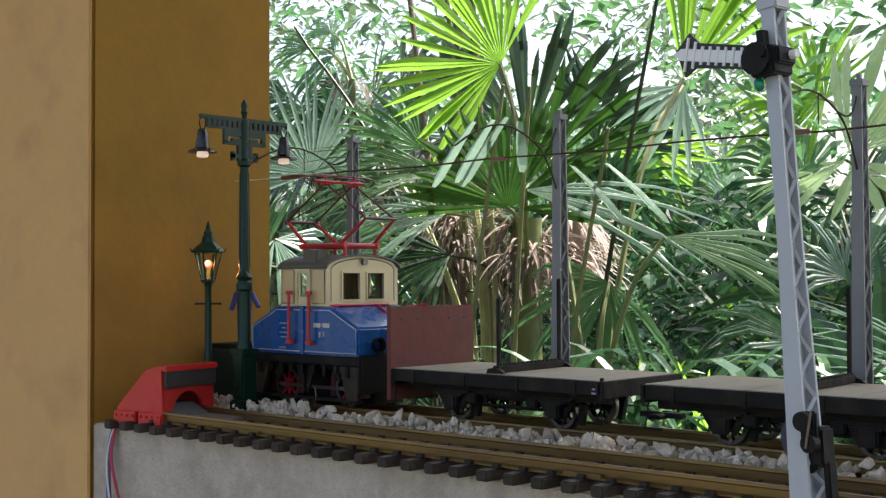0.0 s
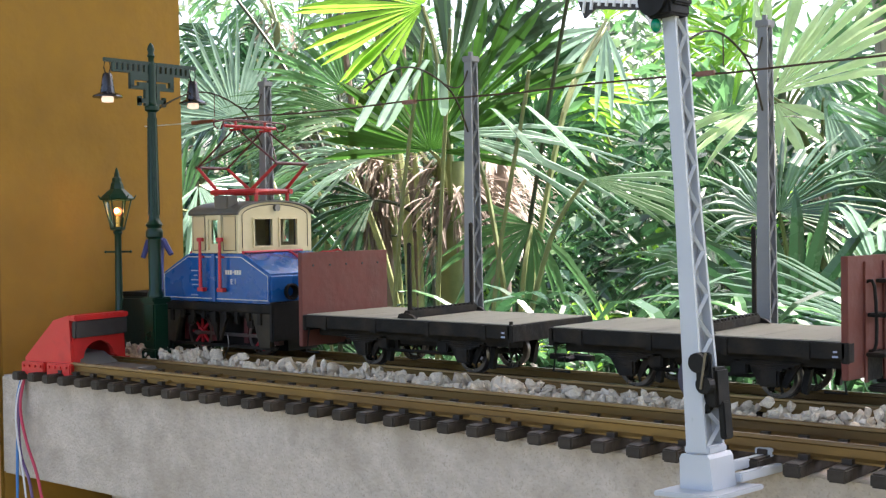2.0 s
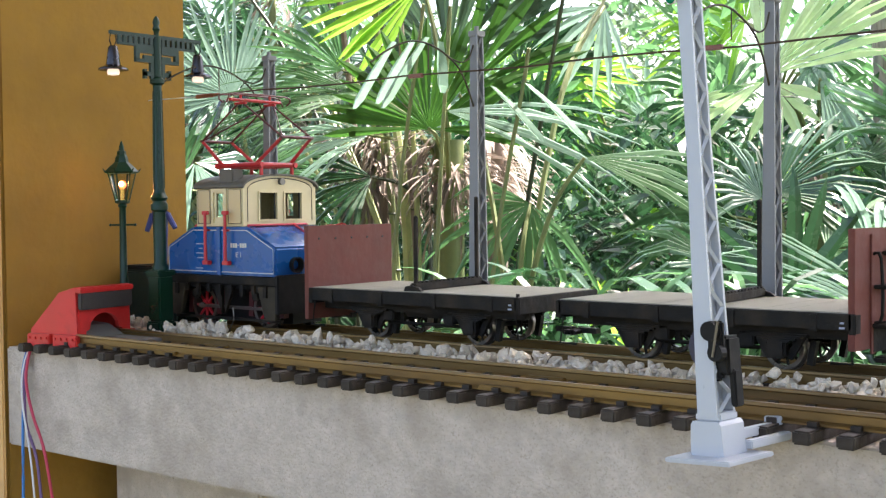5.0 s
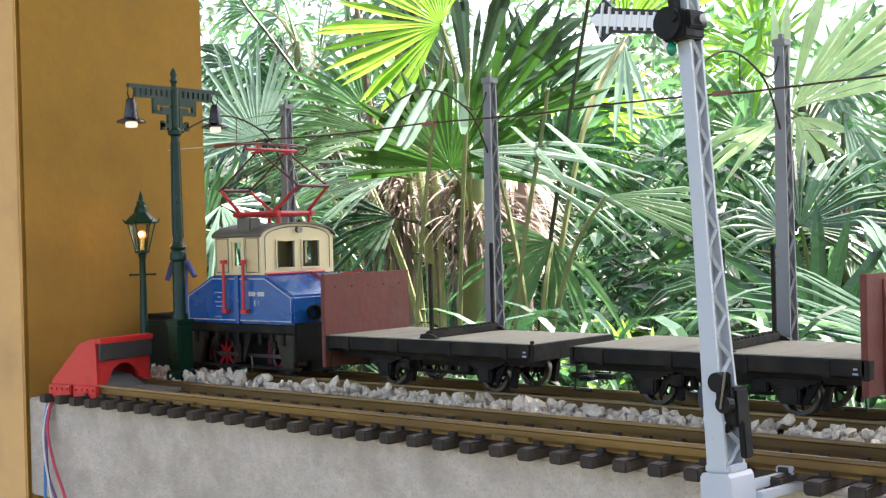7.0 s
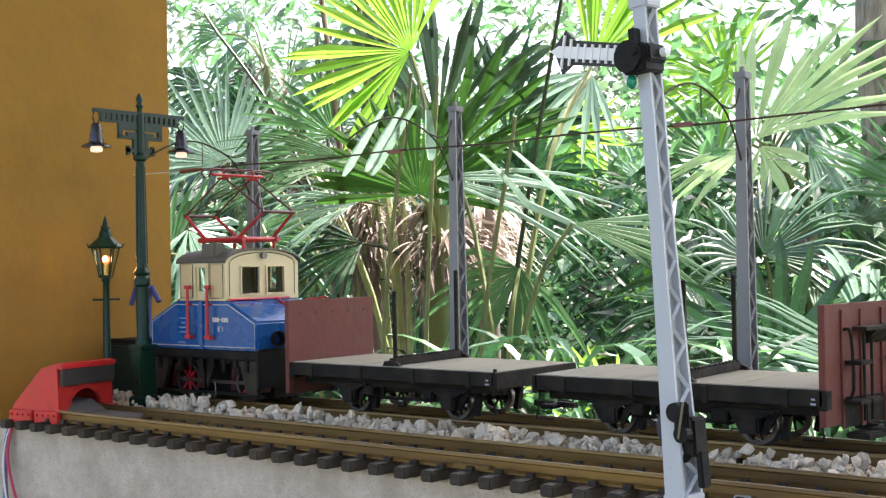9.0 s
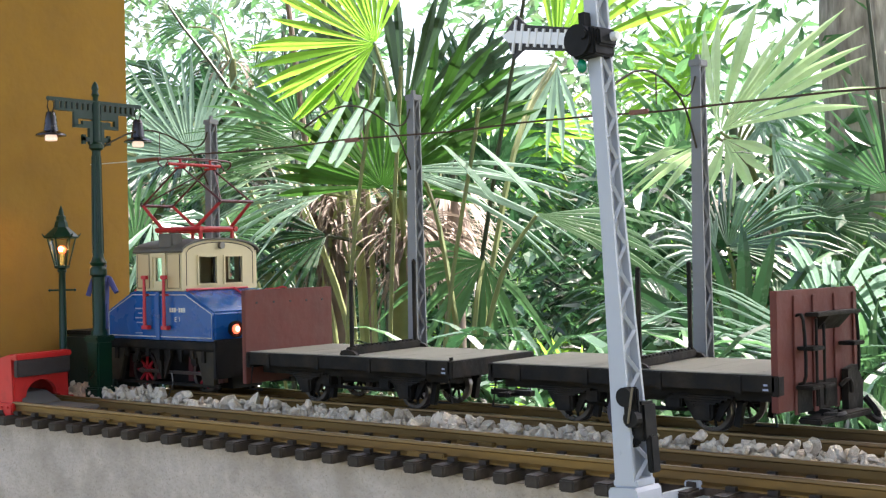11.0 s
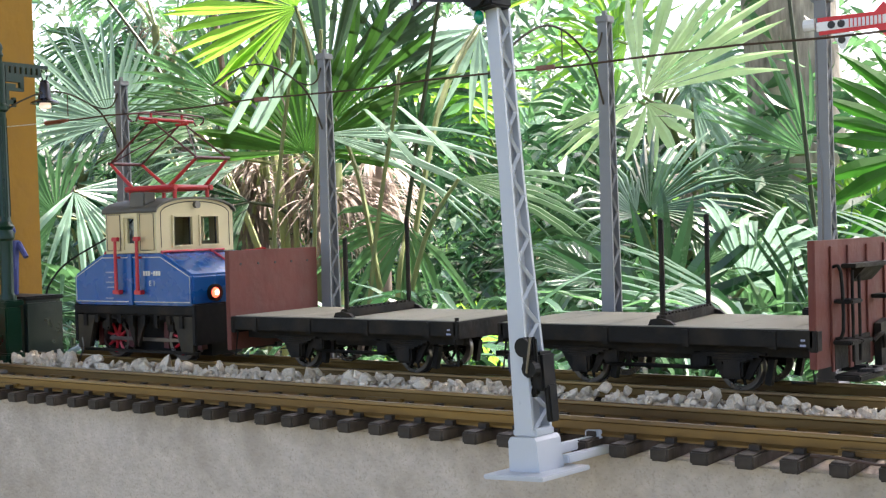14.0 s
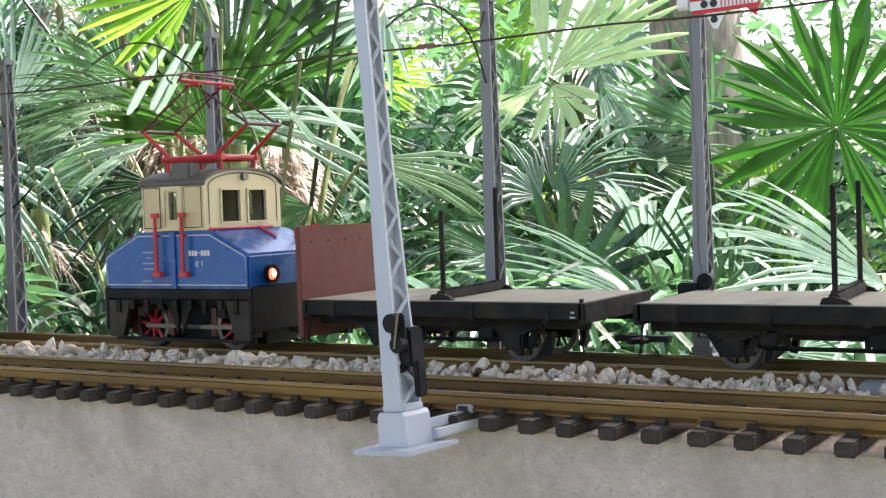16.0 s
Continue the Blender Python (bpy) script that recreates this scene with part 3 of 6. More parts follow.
tagged(fig, "small painted railwayman figurine standing on the control box", "figurine")


# ---- masts ----
def lattice(bm, w0, w1, z0, z1, panels, thick=0.032, taper_until=None, deep=1.3):
    """A square mast: plain sides facing y, zigzag bracing on the sides facing x."""
    def w(z):
        return w0 + (w1 - w0) * min(1.0, (z - z0) / ((taper_until or z1) - z0))
    zs = [z0 + (z1 - z0) * k / panels for k in range(panels + 1)]
    for s in (-1, 1):
        for za, zb in zip(zs[:-1:3], zs[3::3] + ([zs[-1]] if (len(zs) - 1) % 3 else [])):
            a, b = w(za) / 2, w(zb) / 2
            c, d = a * deep, b * deep
            lo = [(-a, s * c, za), (a, s * c, za), (a, s * (c - thick), za), (-a, s * (c - thick), za)]
            hi = [(-b, s * d, zb), (b, s * d, zb), (b, s * (d - thick), zb), (-b, s * (d - thick), zb)]
            v = [bm.verts.new(p) for p in lo + hi]
            for f in ((0, 1, 2, 3), (7, 6, 5, 4), (0, 4, 5, 1), (1, 5, 6, 2), (2, 6, 7, 3), (3, 7, 4, 0)):
                bm.faces.new([v[i] for i in f])
    for s in (-1, 1):
        for k, (za, zb) in enumerate(zip(zs, zs[1:])):
            a, b, q = w(za) / 2 - 0.02, w(zb) / 2 - 0.02, 1 if k % 2 else -1
            rod(bm, (s * a, q * a * deep, za), (s * b, -q * b * deep, zb), 0.026, seg=4)
    # inner web
    v = [bm.verts.new(p) for p in ((0, -w(z0) / 2 * deep + thick, z0), (0, w(z0) / 2 * deep - thick, z0), (0, w(z1) / 2 * deep - thick, z1), (0, -w(z1) / 2 * deep + thick, z1))]
    bm.faces.new(v)


def catenary_mast(x, y=4.92, first=False):
    t = thing("catenary_mast", x, y, SLAB - 0.005, "grey lattice catenary mast with a curved wire bracket", "mast", "catenary masts")
    bm = B()
    lattice(bm, 0.225, 0.145, 0.1, 5.4, 19)
    part("mast", bm, "mast", t)
    bm = B()
    box(bm, -0.19, 0.19, -0.19, 0.19, 0.006, 0.12, bevel=0.02)
    part("base", bm, "mast", t)
    bm = B()
    box(bm, -0.10, 0.10, -0.12, 0.12, 5.4, 5.5, bevel=0.012)
    box(bm, -0.03, 0.03, -0.03, 0.03, 5.5, 5.58)
    part("cap", bm, "mast", t)
    bm = B()
    tube(bm, curve_points([(0, -0.1, 4.2), (0, -0.33, 4.62), (0, -0.6, 4.9), (0, -1.05, 5.1), (0, -1.48, 5.18), (0, -1.9, 5.13), (0, -2.35, 4.95), (0, -2.7, 4.75)], 4), 0.017)
    part("bracket", bm, "frame", t, "curved dark tubular wire bracket")
    bm = B()
    tube(bm, curve_points([(0, -0.10, 5.25), (0, -0.22, 5.02), (0, -0.45, 4.93), (0, -0.75, 4.98)], 4), 0.014)
    part("stay", bm, "frame", t)
    bm = B()
    rod(bm, (0, -1.3, 5.16), (0, -1.3, 4.74), 0.01)
    part("dropper", bm, "wire", t)
    bm = B()
    box(bm, -0.42, -0.12, -1.34, -1.27, 4.62, 4.69, bevel=0.012)
    part("insulator", bm, "insulator", t, "brown wire clamp")


for mx in (-11.95, -6.74, -1.33):
    catenary_mast(mx)

t = thing("catenary_wire", 0, BACK_Y, 4.74, "rusty contact wire above the back track", "wire")
bm = B()
tube(bm, [(-12.0 + k * 1.2, 0, 0.02 * math.sin(k * 1.9)) for k in range(20)], 0.016)
part("contact_wire", bm, "wire", t)
bm = B()
rod(bm, (-12.6, 0, 0.0), (-11.95, 0, 0.01), 0.045, 0.03)
part("end_insulator", bm, "insulator", t)
bm = B()
rod(bm, (-14.1, 0, 0.02), (-12.55, 0, 0.0), 0.009)
part("stay_wire", bm, "cable_white", t, "thin pale stay wire")


# ---- signals ----
def signal_post(t, height, mat):
    bm = B()
    lattice(bm, 0.24, 0.16, 0.42, height - 0.1, 23, taper_until=3.2, deep=1.35)
    part("post", bm, mat, t)
    bm = B()
    box(bm, -0.125, 0.125, -0.125, 0.125, height - 0.1, height + 0.02, bevel=0.015)
    box(bm, -0.04, 0.04, -0.04, 0.04, height + 0.02, height + 0.1)
    part("cap", bm, mat, t)
    bm = B()
    box(bm, -0.155, 0.155, -0.155, 0.155, 0.38, 0.46, bevel=0.015)
    prism(bm, [(-0.20, 0.03), (0.20, 0.03), (0.185, 0.34), (0.155, 0.38), (-0.155, 0.38), (-0.185, 0.34)], "y", -0.20, 0.20)
    part("foot", bm, mat, t)


def front_signal():
    t = thing("semaphore_signal", 0.60, -0.58, 0.0, "light grey semaphore signal with a black and white arm, leaning slightly", "semaphore signal", ry=-4.3, rz=-8)
    signal_post(t, 5.62, "signal_grey")
    bm = B()
    box(bm, -0.36, 0.42, -0.44, 0.36, -0.02, 0.03, bevel=0.012)
    part("base_plate", bm, "signal_grey", t)
    for s in (0.04, 0.22):
        bm = B()
        box(bm, s - 0.05, s + 0.05, 0.2, 0.95, 0.14 if s < 0.1 else 0.06, 0.24 if s < 0.1 else 0.15, bevel=0.012)
        part("track_arm", bm, "signal_grey", t)
    bm = B()
    box(bm, -0.05, 0.14, 0.92, 1.0, 0.14, 0.30, bevel=0.012)
    part("track_clip", bm, "signal_grey", t)
    # drive
    bm = B()
    box(bm, 0.08, 0.26, -0.10, 0.14, 0.84, 1.24, bevel=0.03)
    box(bm, 0.21, 0.285, -0.04, 0.10, 0.52, 0.90, bevel=0.015)
    box(bm, 0.05, 0.15, -0.12, 0.0, 0.78, 0.9, bevel=0.03)
    drive = part("drive_box", bm, "black", t, "black plastic drive box")
    bm = B()
    for c, r in (((0.12, -0.13, 1.30), 0.10), ((0.18, -0.13, 1.08), 0.09)):
        rod(bm, c, (c[0], c[1] - 0.09, c[2]), r, seg=14)
    box(bm, 0.06, 0.25, -0.17, -0.11, 1.06, 1.40, bevel=0.02)
    part("crank", bm, "black", drive)
    bm = B()
    rod(bm, (0.25, -0.23, 1.40), (0.16, -0.23, 1.04), 0.013)
    part("pull_rod", bm, "tyre", drive)
    bm = B()
    rod(bm, (-0.17, 0.26, 1.1), (-0.17, 0.16, 1.1), 0.24, seg=24)
    part("coil", bm, "navy", t, "dark blue round drive cover", smooth=True)
    # arm: white centre with black edges and cross bars
    z, y = 5.02, -0.14
    edge = [(-1.23, z + 0.03), (-1.07, z + 0.24), (-0.92, z + 0.135), (-0.28, z + 0.125), (-0.28, z - 0.125), (-0.92, z - 0.135), (-1.05, z - 0.24)]
    bm = B()
    prism(bm, edge, "y", y - 0.015, y + 0.015)
    arm = part("arm", bm, "line_dark", t, "black signal arm with white bars")
    arm.matrix_basis = pose(-0.06 * K, 0, z * K) @ pose(0, 0, 0, 0, 14, 0) @ pose(0.06 * K, 0, -z * K)
    bm = B()
    prism(bm, [(-1.25, z), (-1.14, z + 0.065), (-0.27, z + 0.065), (-0.27, z - 0.065), (-1.14, z - 0.065)], "y", y - 0.03, y - 0.016)
    part("stripe", bm, "white", arm)
    for k in range(8):
        bm = B()
        x = -1.06 + k * 0.105
        h = 0.185 if k == 0 else 0.145 if k == 1 else 0.10
        box(bm, x - 0.014, x + 0.014, y - 0.04, y - 0.017, z - h, z + h)
        part("bar", bm, "white", arm)
    bm = B()
    prism(bm, [(-0.30, z + 0.13), (-0.14, z + 0.13), (-0.10, z - 0.05), (-0.08, z - 0.34), (-0.16, z - 0.34), (-0.26, z - 0.12)], "y", y - 0.025, y + 0.02)
    part("spectacle", bm, "white", t)
    bm = B()
    rod(bm, (-0.06, y - 0.01, z - 0.02), (-0.06, y - 0.16, z - 0.02), 0.17, seg=18)
    box(bm, -0.16, 0.14, y - 0.12, 0.08, z - 0.2, z + 0.10, bevel=0.02)
    box(bm, 0.08, 0.18, y - 0.08, 0.08, z - 0.1, z + 0.08, bevel=0.02)
    box(bm, -0.06, 0.02, y - 0.1, y + 0.0, z + 0.12, z + 0.27)
    rod(bm, (0.04, y - 0.12, z + 0.02), (0.04, y - 0.19, z + 0.02), 0.05, seg=12)
    part("lamp_housing", bm, "black", t, "black signal lamp housing")
    bm = B()
    bmesh.ops.create_icosphere(bm, subdivisions=2, radius=0.055, matrix=Matrix.Translation((-0.11, y - 0.04, z - 0.27)) @ Matrix.Diagonal((1, 1, 1.4, 1)))
    part("lens", bm, "green_glass", t, "green glass lens", smooth=True)
    bm = B()
    rod(bm, (0.10, 0, z), (0.25, 0.0, z), 0.055, 0.045, seg=12)
    part("counterweight", bm, "white", t)
    for s in (-1, 1):
        bm = B()
        rod(bm, (0.05 * s, -0.09, 4.36), (0.05 * s, -0.097, 4.36), 0.022, seg=10)
        part("screw", bm, "mast", t)


def back_signal():
    t = thing("semaphore_signal", 1.87, 5.0, 0.0, "grey semaphore signal with a red and white arm", "semaphore signal")
    signal_post(t, 5.5, "mast")
    bm = B()
    box(bm, -0.3, 0.35, -0.35, 0.35, 0.006, 0.05, bevel=0.012)
    part("base_plate", bm, "mast", t)
    bm = B()
    box(bm, -0.26, 0.04, -0.34, -0.14, 0.85, 1.34, bevel=0.02)
    drive = part("drive_box", bm, "black", t, "black plastic drive box")
    bm = B()
    rod(bm, (0.10, -0.12, 1.36), (0.10, -0.26, 1.36), 0.11, seg=16)
    part("crank", bm, "black", drive)
    bm = B()
    tube(bm, [(0.02, -0.14, 1.5), (-0.02, -0.14, 1.75), (-0.02, -0.12, 3.2), (-0.06, -0.11, 3.5), (-0.06, -0.11, 4.9)], 0.013)
    part("pull_rod", bm, "tyre", t)
    y, z = -0.14, 5.06
    bm = B()
    prism(bm, [(-0.02, z + 0.11), (0.72, z + 0.11), (0.84, z + 0.23), (0.92, z + 0.14), (0.94, z), (0.86, z - 0.22), (0.74, z - 0.10), (0.0, z - 0.12)], "y", y - 0.015, y + 0.015)
    arm = part("arm", bm, "signal_red", t, "red edged white signal arm")
    bm = B()
    prism(bm, [(-0.03, z + 0.05), (0.88, z + 0.06), (0.93, z), (0.88, z - 0.05), (-0.03, z - 0.07)], "y", y - 0.03, y - 0.016)
    part("stripe", bm, "white", arm)
    for k in range(2):
        bm = B()
        rod(bm, (0.17 + k * 0.13, y - 0.02, z), (0.17 + k * 0.13, y - 0.045, z), 0.05, seg=14)
        part("spot", bm, "line_dark", arm)
    for k in range(9):
        bm = B()
        box(bm, 0.40 + k * 0.052, 0.412 + k * 0.052, y - 0.042, y - 0.028, z - 0.055, z + 0.06)
        part("rib", bm, "signal_red", arm)
    bm = B()
    prism(bm, [(0.18, z - 0.12), (0.44, z - 0.12), (0.33, z - 0.33), (0.28, z - 0.33)], "y", y - 0.02, y + 0.02)
    part("spectacle", bm, "white", t)
    bm = B()
    rod(bm, (0.30, y - 0.022, z - 0.21), (0.30, y - 0.03, z - 0.21), 0.05, seg=14)
    part("spectacle_glass", bm, "line_dark", t)
    bm = B()
    rod(bm, (-0.2, y, z + 0.03), (-0.05, y, z + 0.03), 0.08, seg=12)
    part("counterweight", bm, "white", t)


front_signal()
back_signal()

# cables hanging down the pillar end of the beam
for name, mat, pts in (("blue", "cable_blue", [(-13.33, 0.29, 0.15), (-13.38, 0.2, -0.3), (-13.40, 0.2, -1.0), (-13.38, 0.16, -2.2), (-13.48, 0.2, -4.5)]),
                       ("violet", "cable_violet", [(-13.30, 0.27, 0.15), (-13.30, 0.18, -0.35), (-13.18, 0.12, -1.2), (-12.88, 0.15, -2.0), (-12.68, 0.2, -4.5)]),
                       ("white", "cable_white", [(-13.28, 0.27, 0.15), (-13.32, 0.15, -0.35), (-13.24, 0.1, -0.9), (-13.0, 0.1, -2.0), (-12.80, 0.15, -4.5)]),
                       ("red", "cable_red", [(-13.24, 0.28, 0.15), (-13.24, 0.17, -0.4), (-12.98, 0.12, -1.0), (-12.63, 0.13, -1.7), (-12.48, 0.2, -3.0), (-12.58, 0.2, -4.6)])):
    bm = B()
    tube(bm, curve_points(pts), 0.018 if name == "white" else 0.027, 7)
    tagged(part("cable", bm, mat), "thin " + name + " electric cable hanging from the track end", "cable", "hanging cables")


# ---- train ----
def wheelset(parent, x, r, mat, spokes, inside=True):
    """Two spoked wheels on an axle: turns about y."""
    hub = new("wheelset")
    hub.empty_display_size = 0.01
    hub.parent = parent
    hub.matrix_basis = pose(x * K, 0, (RAIL_TOP + r) * K)
    bm = B()
    rod(bm, (0, -0.6, 0), (0, 0.6, 0), 0.04, seg=10)
    part("axle", bm, "black", hub)
    for s in (-1, 1):
        bm = B()
        y = s * 0.527
        n = 28
        for r0, r1, w0, w1 in ((r * 0.80, r, -0.055, 0.05), (r * 0.80, r * 1.10, -0.085, -0.055)):
            rings = [[bm.verts.new((rr * math.cos(k * math.tau / n), y + s * w, rr * math.sin(k * math.tau / n))) for k in range(n)]
                     for rr, w in ((r0, w0), (r1, w0), (r1, w1), (r0, w1))]
            for a in range(4):
                p, q = rings[a], rings[(a + 1) % 4]
                for k in range(n):
                    bm.faces.new((p[k], p[(k + 1) % n], q[(k + 1) % n], q[k]))
        wheel = part("tyre", bm, "tyre", hub, "worn steel tyre", smooth=True)
        bm = B()
        rod(bm, (0, y - 0.06, 0), (0, y + 0.06, 0), r * 0.24, seg=12)
        for k in range(spokes):
            a = k * math.tau / spokes
            rod(bm, (r * 0.2 * math.cos(a), y, r * 0.2 * math.sin(a)), (r * 0.84 * math.cos(a), y, r * 0.84 * math.sin(a)), r * 0.09, r * 0.07, seg=5)
        part("spokes", bm, mat, hub)
    return hub


WHEELS, BULBS = [], []


def coupling(t, x, s):
    bm = B()
    box(bm, min(x, x + s * 0.30), max(x, x + s * 0.30), -0.06, 0.06, 0.66, 0.74)
    tube(bm, curve_points([(x + s * 0.28, -0.24, 0.68), (x + s * 0.40, -0.14, 0.68), (x + s * 0.43, 0, 0.68), (x + s * 0.40, 0.14, 0.68), (x + s * 0.28, 0.24, 0.68)], 3), 0.04)
    rod(bm, (x + s * 0.28, -0.24, 0.68), (x + s * 0.28, 0.24, 0.68), 0.035)
    part("coupling", bm, "black", t, "black loop coupling")


def flat_wagon(x, board, stakes, bx=0.1):
    """board: the end (-1 or 1) that carries the end board."""
    t = thing("flat_wagon", x, BACK_Y, 0.0, "black timber wagon with dusty deck and brown end board", "wagon", "timber wagons")
    L, W = 2.13, 1.04
    n = 14
    for k in range(n):
        bm = B()
        a, b = -L + 2 * L * k / n, -L + 2 * L * (k + 1) / n
        box(bm, a + 0.002, b - 0.002, -W + 0.03, W - 0.03, 1.17, 1.245 + rng.uniform(-0.003, 0.003))
        part("deck_plank", bm, "deck", t)
    for s in (-1, 1):
        bm = B()
        box(bm, -L, L, s * W - 0.03, s * W + 0.03, 1.03, 1.235, bevel=0.01)
        part("side_beam", bm, "grimy", t)
        bm = B()
        box(bm, -L + 0.05, L - 0.05, s * 0.72 - 0.06, s * 0.72 + 0.06, 0.88, 1.12, bevel=0.01)
        part("sole_bar", bm, "grimy", t)
        bm = B()
        box(bm, s * L - 0.05, s * L + 0.05, -W - 0.03, W + 0.03, 0.98, 1.235, bevel=0.012)
        part("headstock", bm, "grimy", t)
    bm = B()
    box(bm, -L + 0.06, L - 0.06, -0.3, 0.3, 0.99, 1.165)
    part("centre_sill", bm, "grimy", t)
    bm = B()
    box(bm, -0.42, 0.42, -0.62, 0.62, 0.80, 0.985, bevel=0.02)
    part("brake_cylinder_box", bm, "grimy", t)
    for s in (-1, 1):
        bm = B()
        tube(bm, [(-1.45, s * 0.62, 0.92), (-0.7, s * 0.62, 0.70), (0.7, s * 0.62, 0.70), (1.45, s * 0.62, 0.92)], 0.03, 6)
        part("truss_rod", bm, "grimy", t)
        for c in (-0.45, 0.45):
            bm = B()
            box(bm, c - 0.03, c + 0.03, s * 0.62 - 0.03, s * 0.62 + 0.03, 0.70, 0.90)
            part("truss_post", bm, "grimy", t)
        bm = B()
        box(bm, s * 0.62 - 0.11, s * 0.62 + 0.11, -0.80, -0.60, 0.74, 0.92, bevel=0.02)
        part("tool_box", bm, "grimy", t)
    for s in (-1, 1):                                     # stake pockets and brackets on the sides
        for k in range(4):
            px = -1.65 + k * 1.1
            bm = B()
            box(bm, px - 0.045, px + 0.045, s * (W + 0.035) - 0.012, s * (W + 0.035) + 0.012, 1.0, 1.22, bevel=0.006)
            part("stake_pocket", bm, "grimy", t)
    for ax in (-1.05, 1.05):
        for s in (-1, 1):
            bm = B()
            for c in (-1, 1):
                prism(bm, [(ax + c * 0.40, 0.95), (ax + c * 0.24, 0.95), (ax + c * 0.11, 0.60), (ax + c * 0.17, 0.58)], "y", s * 0.70 - 0.03, s * 0.70 + 0.03)
            box(bm, ax - 0.13, ax + 0.13, s * 0.78 - 0.07, s * 0.78 + 0.07, 0.60, 0.84, bevel=0.03)
            for k in range(4):                            # leaf spring
                box(bm, ax - 0.42 + k * 0.08, ax + 0.42 - k * 0.08, s * 0.8 - 0.04, s * 0.8 + 0.04, 0.90 - k * 0.03, 0.925 - k * 0.03)
            part("axle_guard", bm, "grimy", t)
            bm = B()
            prism(bm, [(ax + 0.30, 0.52), (ax + 0.38, 0.50), (ax + 0.44, 0.82), (ax + 0.36, 0.84)], "y", s * 0.527 - 0.05, s * 0.527 + 0.05)
            part("brake_shoe", bm, "grimy", t)
        WHEELS.append((wheelset(t, ax, 0.27, "grimy", 9), 0.27, ax))
    for s in (-1, 1):
        coupling(t, s * L, s)
        for q in (-1, 1):                                 # corner steps
            bm = B()
            tube(bm, [(s * (L - 0.06), q * (W - 0.02), 1.0), (s * (L - 0.0), q * (W - 0.02), 0.62), (s * (L - 0.28), q * (W - 0.02), 0.62)], 0.02, 5)
            part("step_iron", bm, "grimy", t)
    bm = B()
    rod(bm, (L - 0.03, -W + 0.05, 1.235), (L - 0.03, -W + 0.05, 1.285), 0.03)
    part("stud", bm, "grimy", t)
    # number bars on the near end
    for k, (zz, ww) in enumerate(((1.12, 0.05), (1.06, 0.07))):
        bm = B()
        box(bm, L - 0.12 - ww * 0.5, L - 0.12 + ww * 0.5, -W - 0.036, -W - 0.031, zz - 0.012, zz + 0.012)
        part("marking", bm, "faded", t)
    # bolster with two stakes
    bolster = new("bolster")
    bolster.parent = t
    bolster.matrix_basis = pose(bx * K, 0, 1.25 * K, 0, 0, 4)
    bm = B()
    box(bm, -0.06, 0.06, -0.95, 0.95, 0.0, 0.12, bevel=0.015)
    for k in range(15):
        box(bm, -0.05, 0.05, -0.86 + k * 0.12, -0.80 + k * 0.12, 0.12, 0.145)
    part("beam", bm, "grimy", bolster, "toothed black bolster beam")
    for s in (-1, 1):
        bm = B()
        h = stakes[0] if s < 0 else stakes[1]
        box(bm, -0.03, 0.03, s * 0.86 - 0.03, s * 0.86 + 0.03, 0.02, h, bevel=0.01)
        part("stake", bm, "grimy", bolster)
        bm = B()
        bmesh.ops.create_icosphere(bm, subdivisions=1, radius=0.042, matrix=Matrix.Translation((0, s * 0.86, h)))
        part("stake_tip", bm, "grimy", bolster)
        bm = B()
        prism(bm, [(-0.15, 0), (0.2, 0), (0.14, 0.05), (0.0, 0.09), (-0.12, 0.07)], "y", s * 0.96 - 0.035, s * 0.96 + 0.035)
        part("bracket", bm, "grimy", bolster)
    # end board of upright planks
    ex = board * (L + 0.10)
    bm = B()
    box(bm, ex - 0.045, ex + 0.045, -1.06, 1.06, 0.70 if board < 0 else 0.78, 2.27, bevel=0.008)
    wall = part("end_board", bm, "brown", t, "matt red-brown end board")
    for zz in (2.05,):
        for k in range(5):
            bm = B()
            yy = -0.8 + k * 0.4
            rod(bm, (ex - board * 0.05, yy, zz), (ex - board * 0.062, yy, zz), 0.02, seg=8)
            part("bolt", bm, "line_dark", wall)
    if board > 0:                                         # fittings on the outer face
        f = ex + 0.045
        for yy, ww in ((-0.62, 0.05), (-0.12, 0.06), (0.45, 0.06), (0.98, 0.05)):
            bm = B()
            box(bm, f, f + 0.025, yy - ww, yy + ww, 0.72, 2.2, bevel=0.008)
            part("batten", bm, "brown", wall)
        bm = B()
        box(bm, f + 0.03, f + 0.22, -0.42, 0.75, 1.93, 1.98, bevel=0.01)
        prism(bm, [(f + 0.03, 1.93), (f + 0.2, 1.93), (f + 0.03, 1.75)], "y", -0.1, 0.5)
        part("lamp_shelf", bm, "grimy", wall)
        for y0, y1 in ((-0.62, -0.58), (0.82, 0.86)):
            bm = B()
            tube(bm, curve_points([(f + 0.02, y0, 1.95), (f + 0.12, y0, 1.9), (f + 0.12, y1, 1.2), (f + 0.02, y1, 1.1)], 3), 0.022, 6)
            part("grab_rail", bm, "grimy", wall)
        for yy, zz in ((-0.48, 1.52), (-0.52, 1.04), (0.62, 1.52), (-0.2, 1.04)):
            bm = B()
            box(bm, f + 0.02, f + 0.26, yy - 0.15, yy + 0.15, zz, zz + 0.05, bevel=0.012)
            part("step", bm, "grimy", wall)
        for yy in (-0.25, -0.05):
            bm = B()
            rod(bm, (f + 0.1, yy, 0.8), (f + 0.1, yy, 1.9), 0.02)
            part("ladder_rod", bm, "grimy", wall)
        bm = B()
        prism(bm, [(0.55, 0.62), (0.95, 0.62), (0.98, 1.0), (0.82, 1.25), (0.55, 1.2)], "x", f + 0.03, f + 0.12)
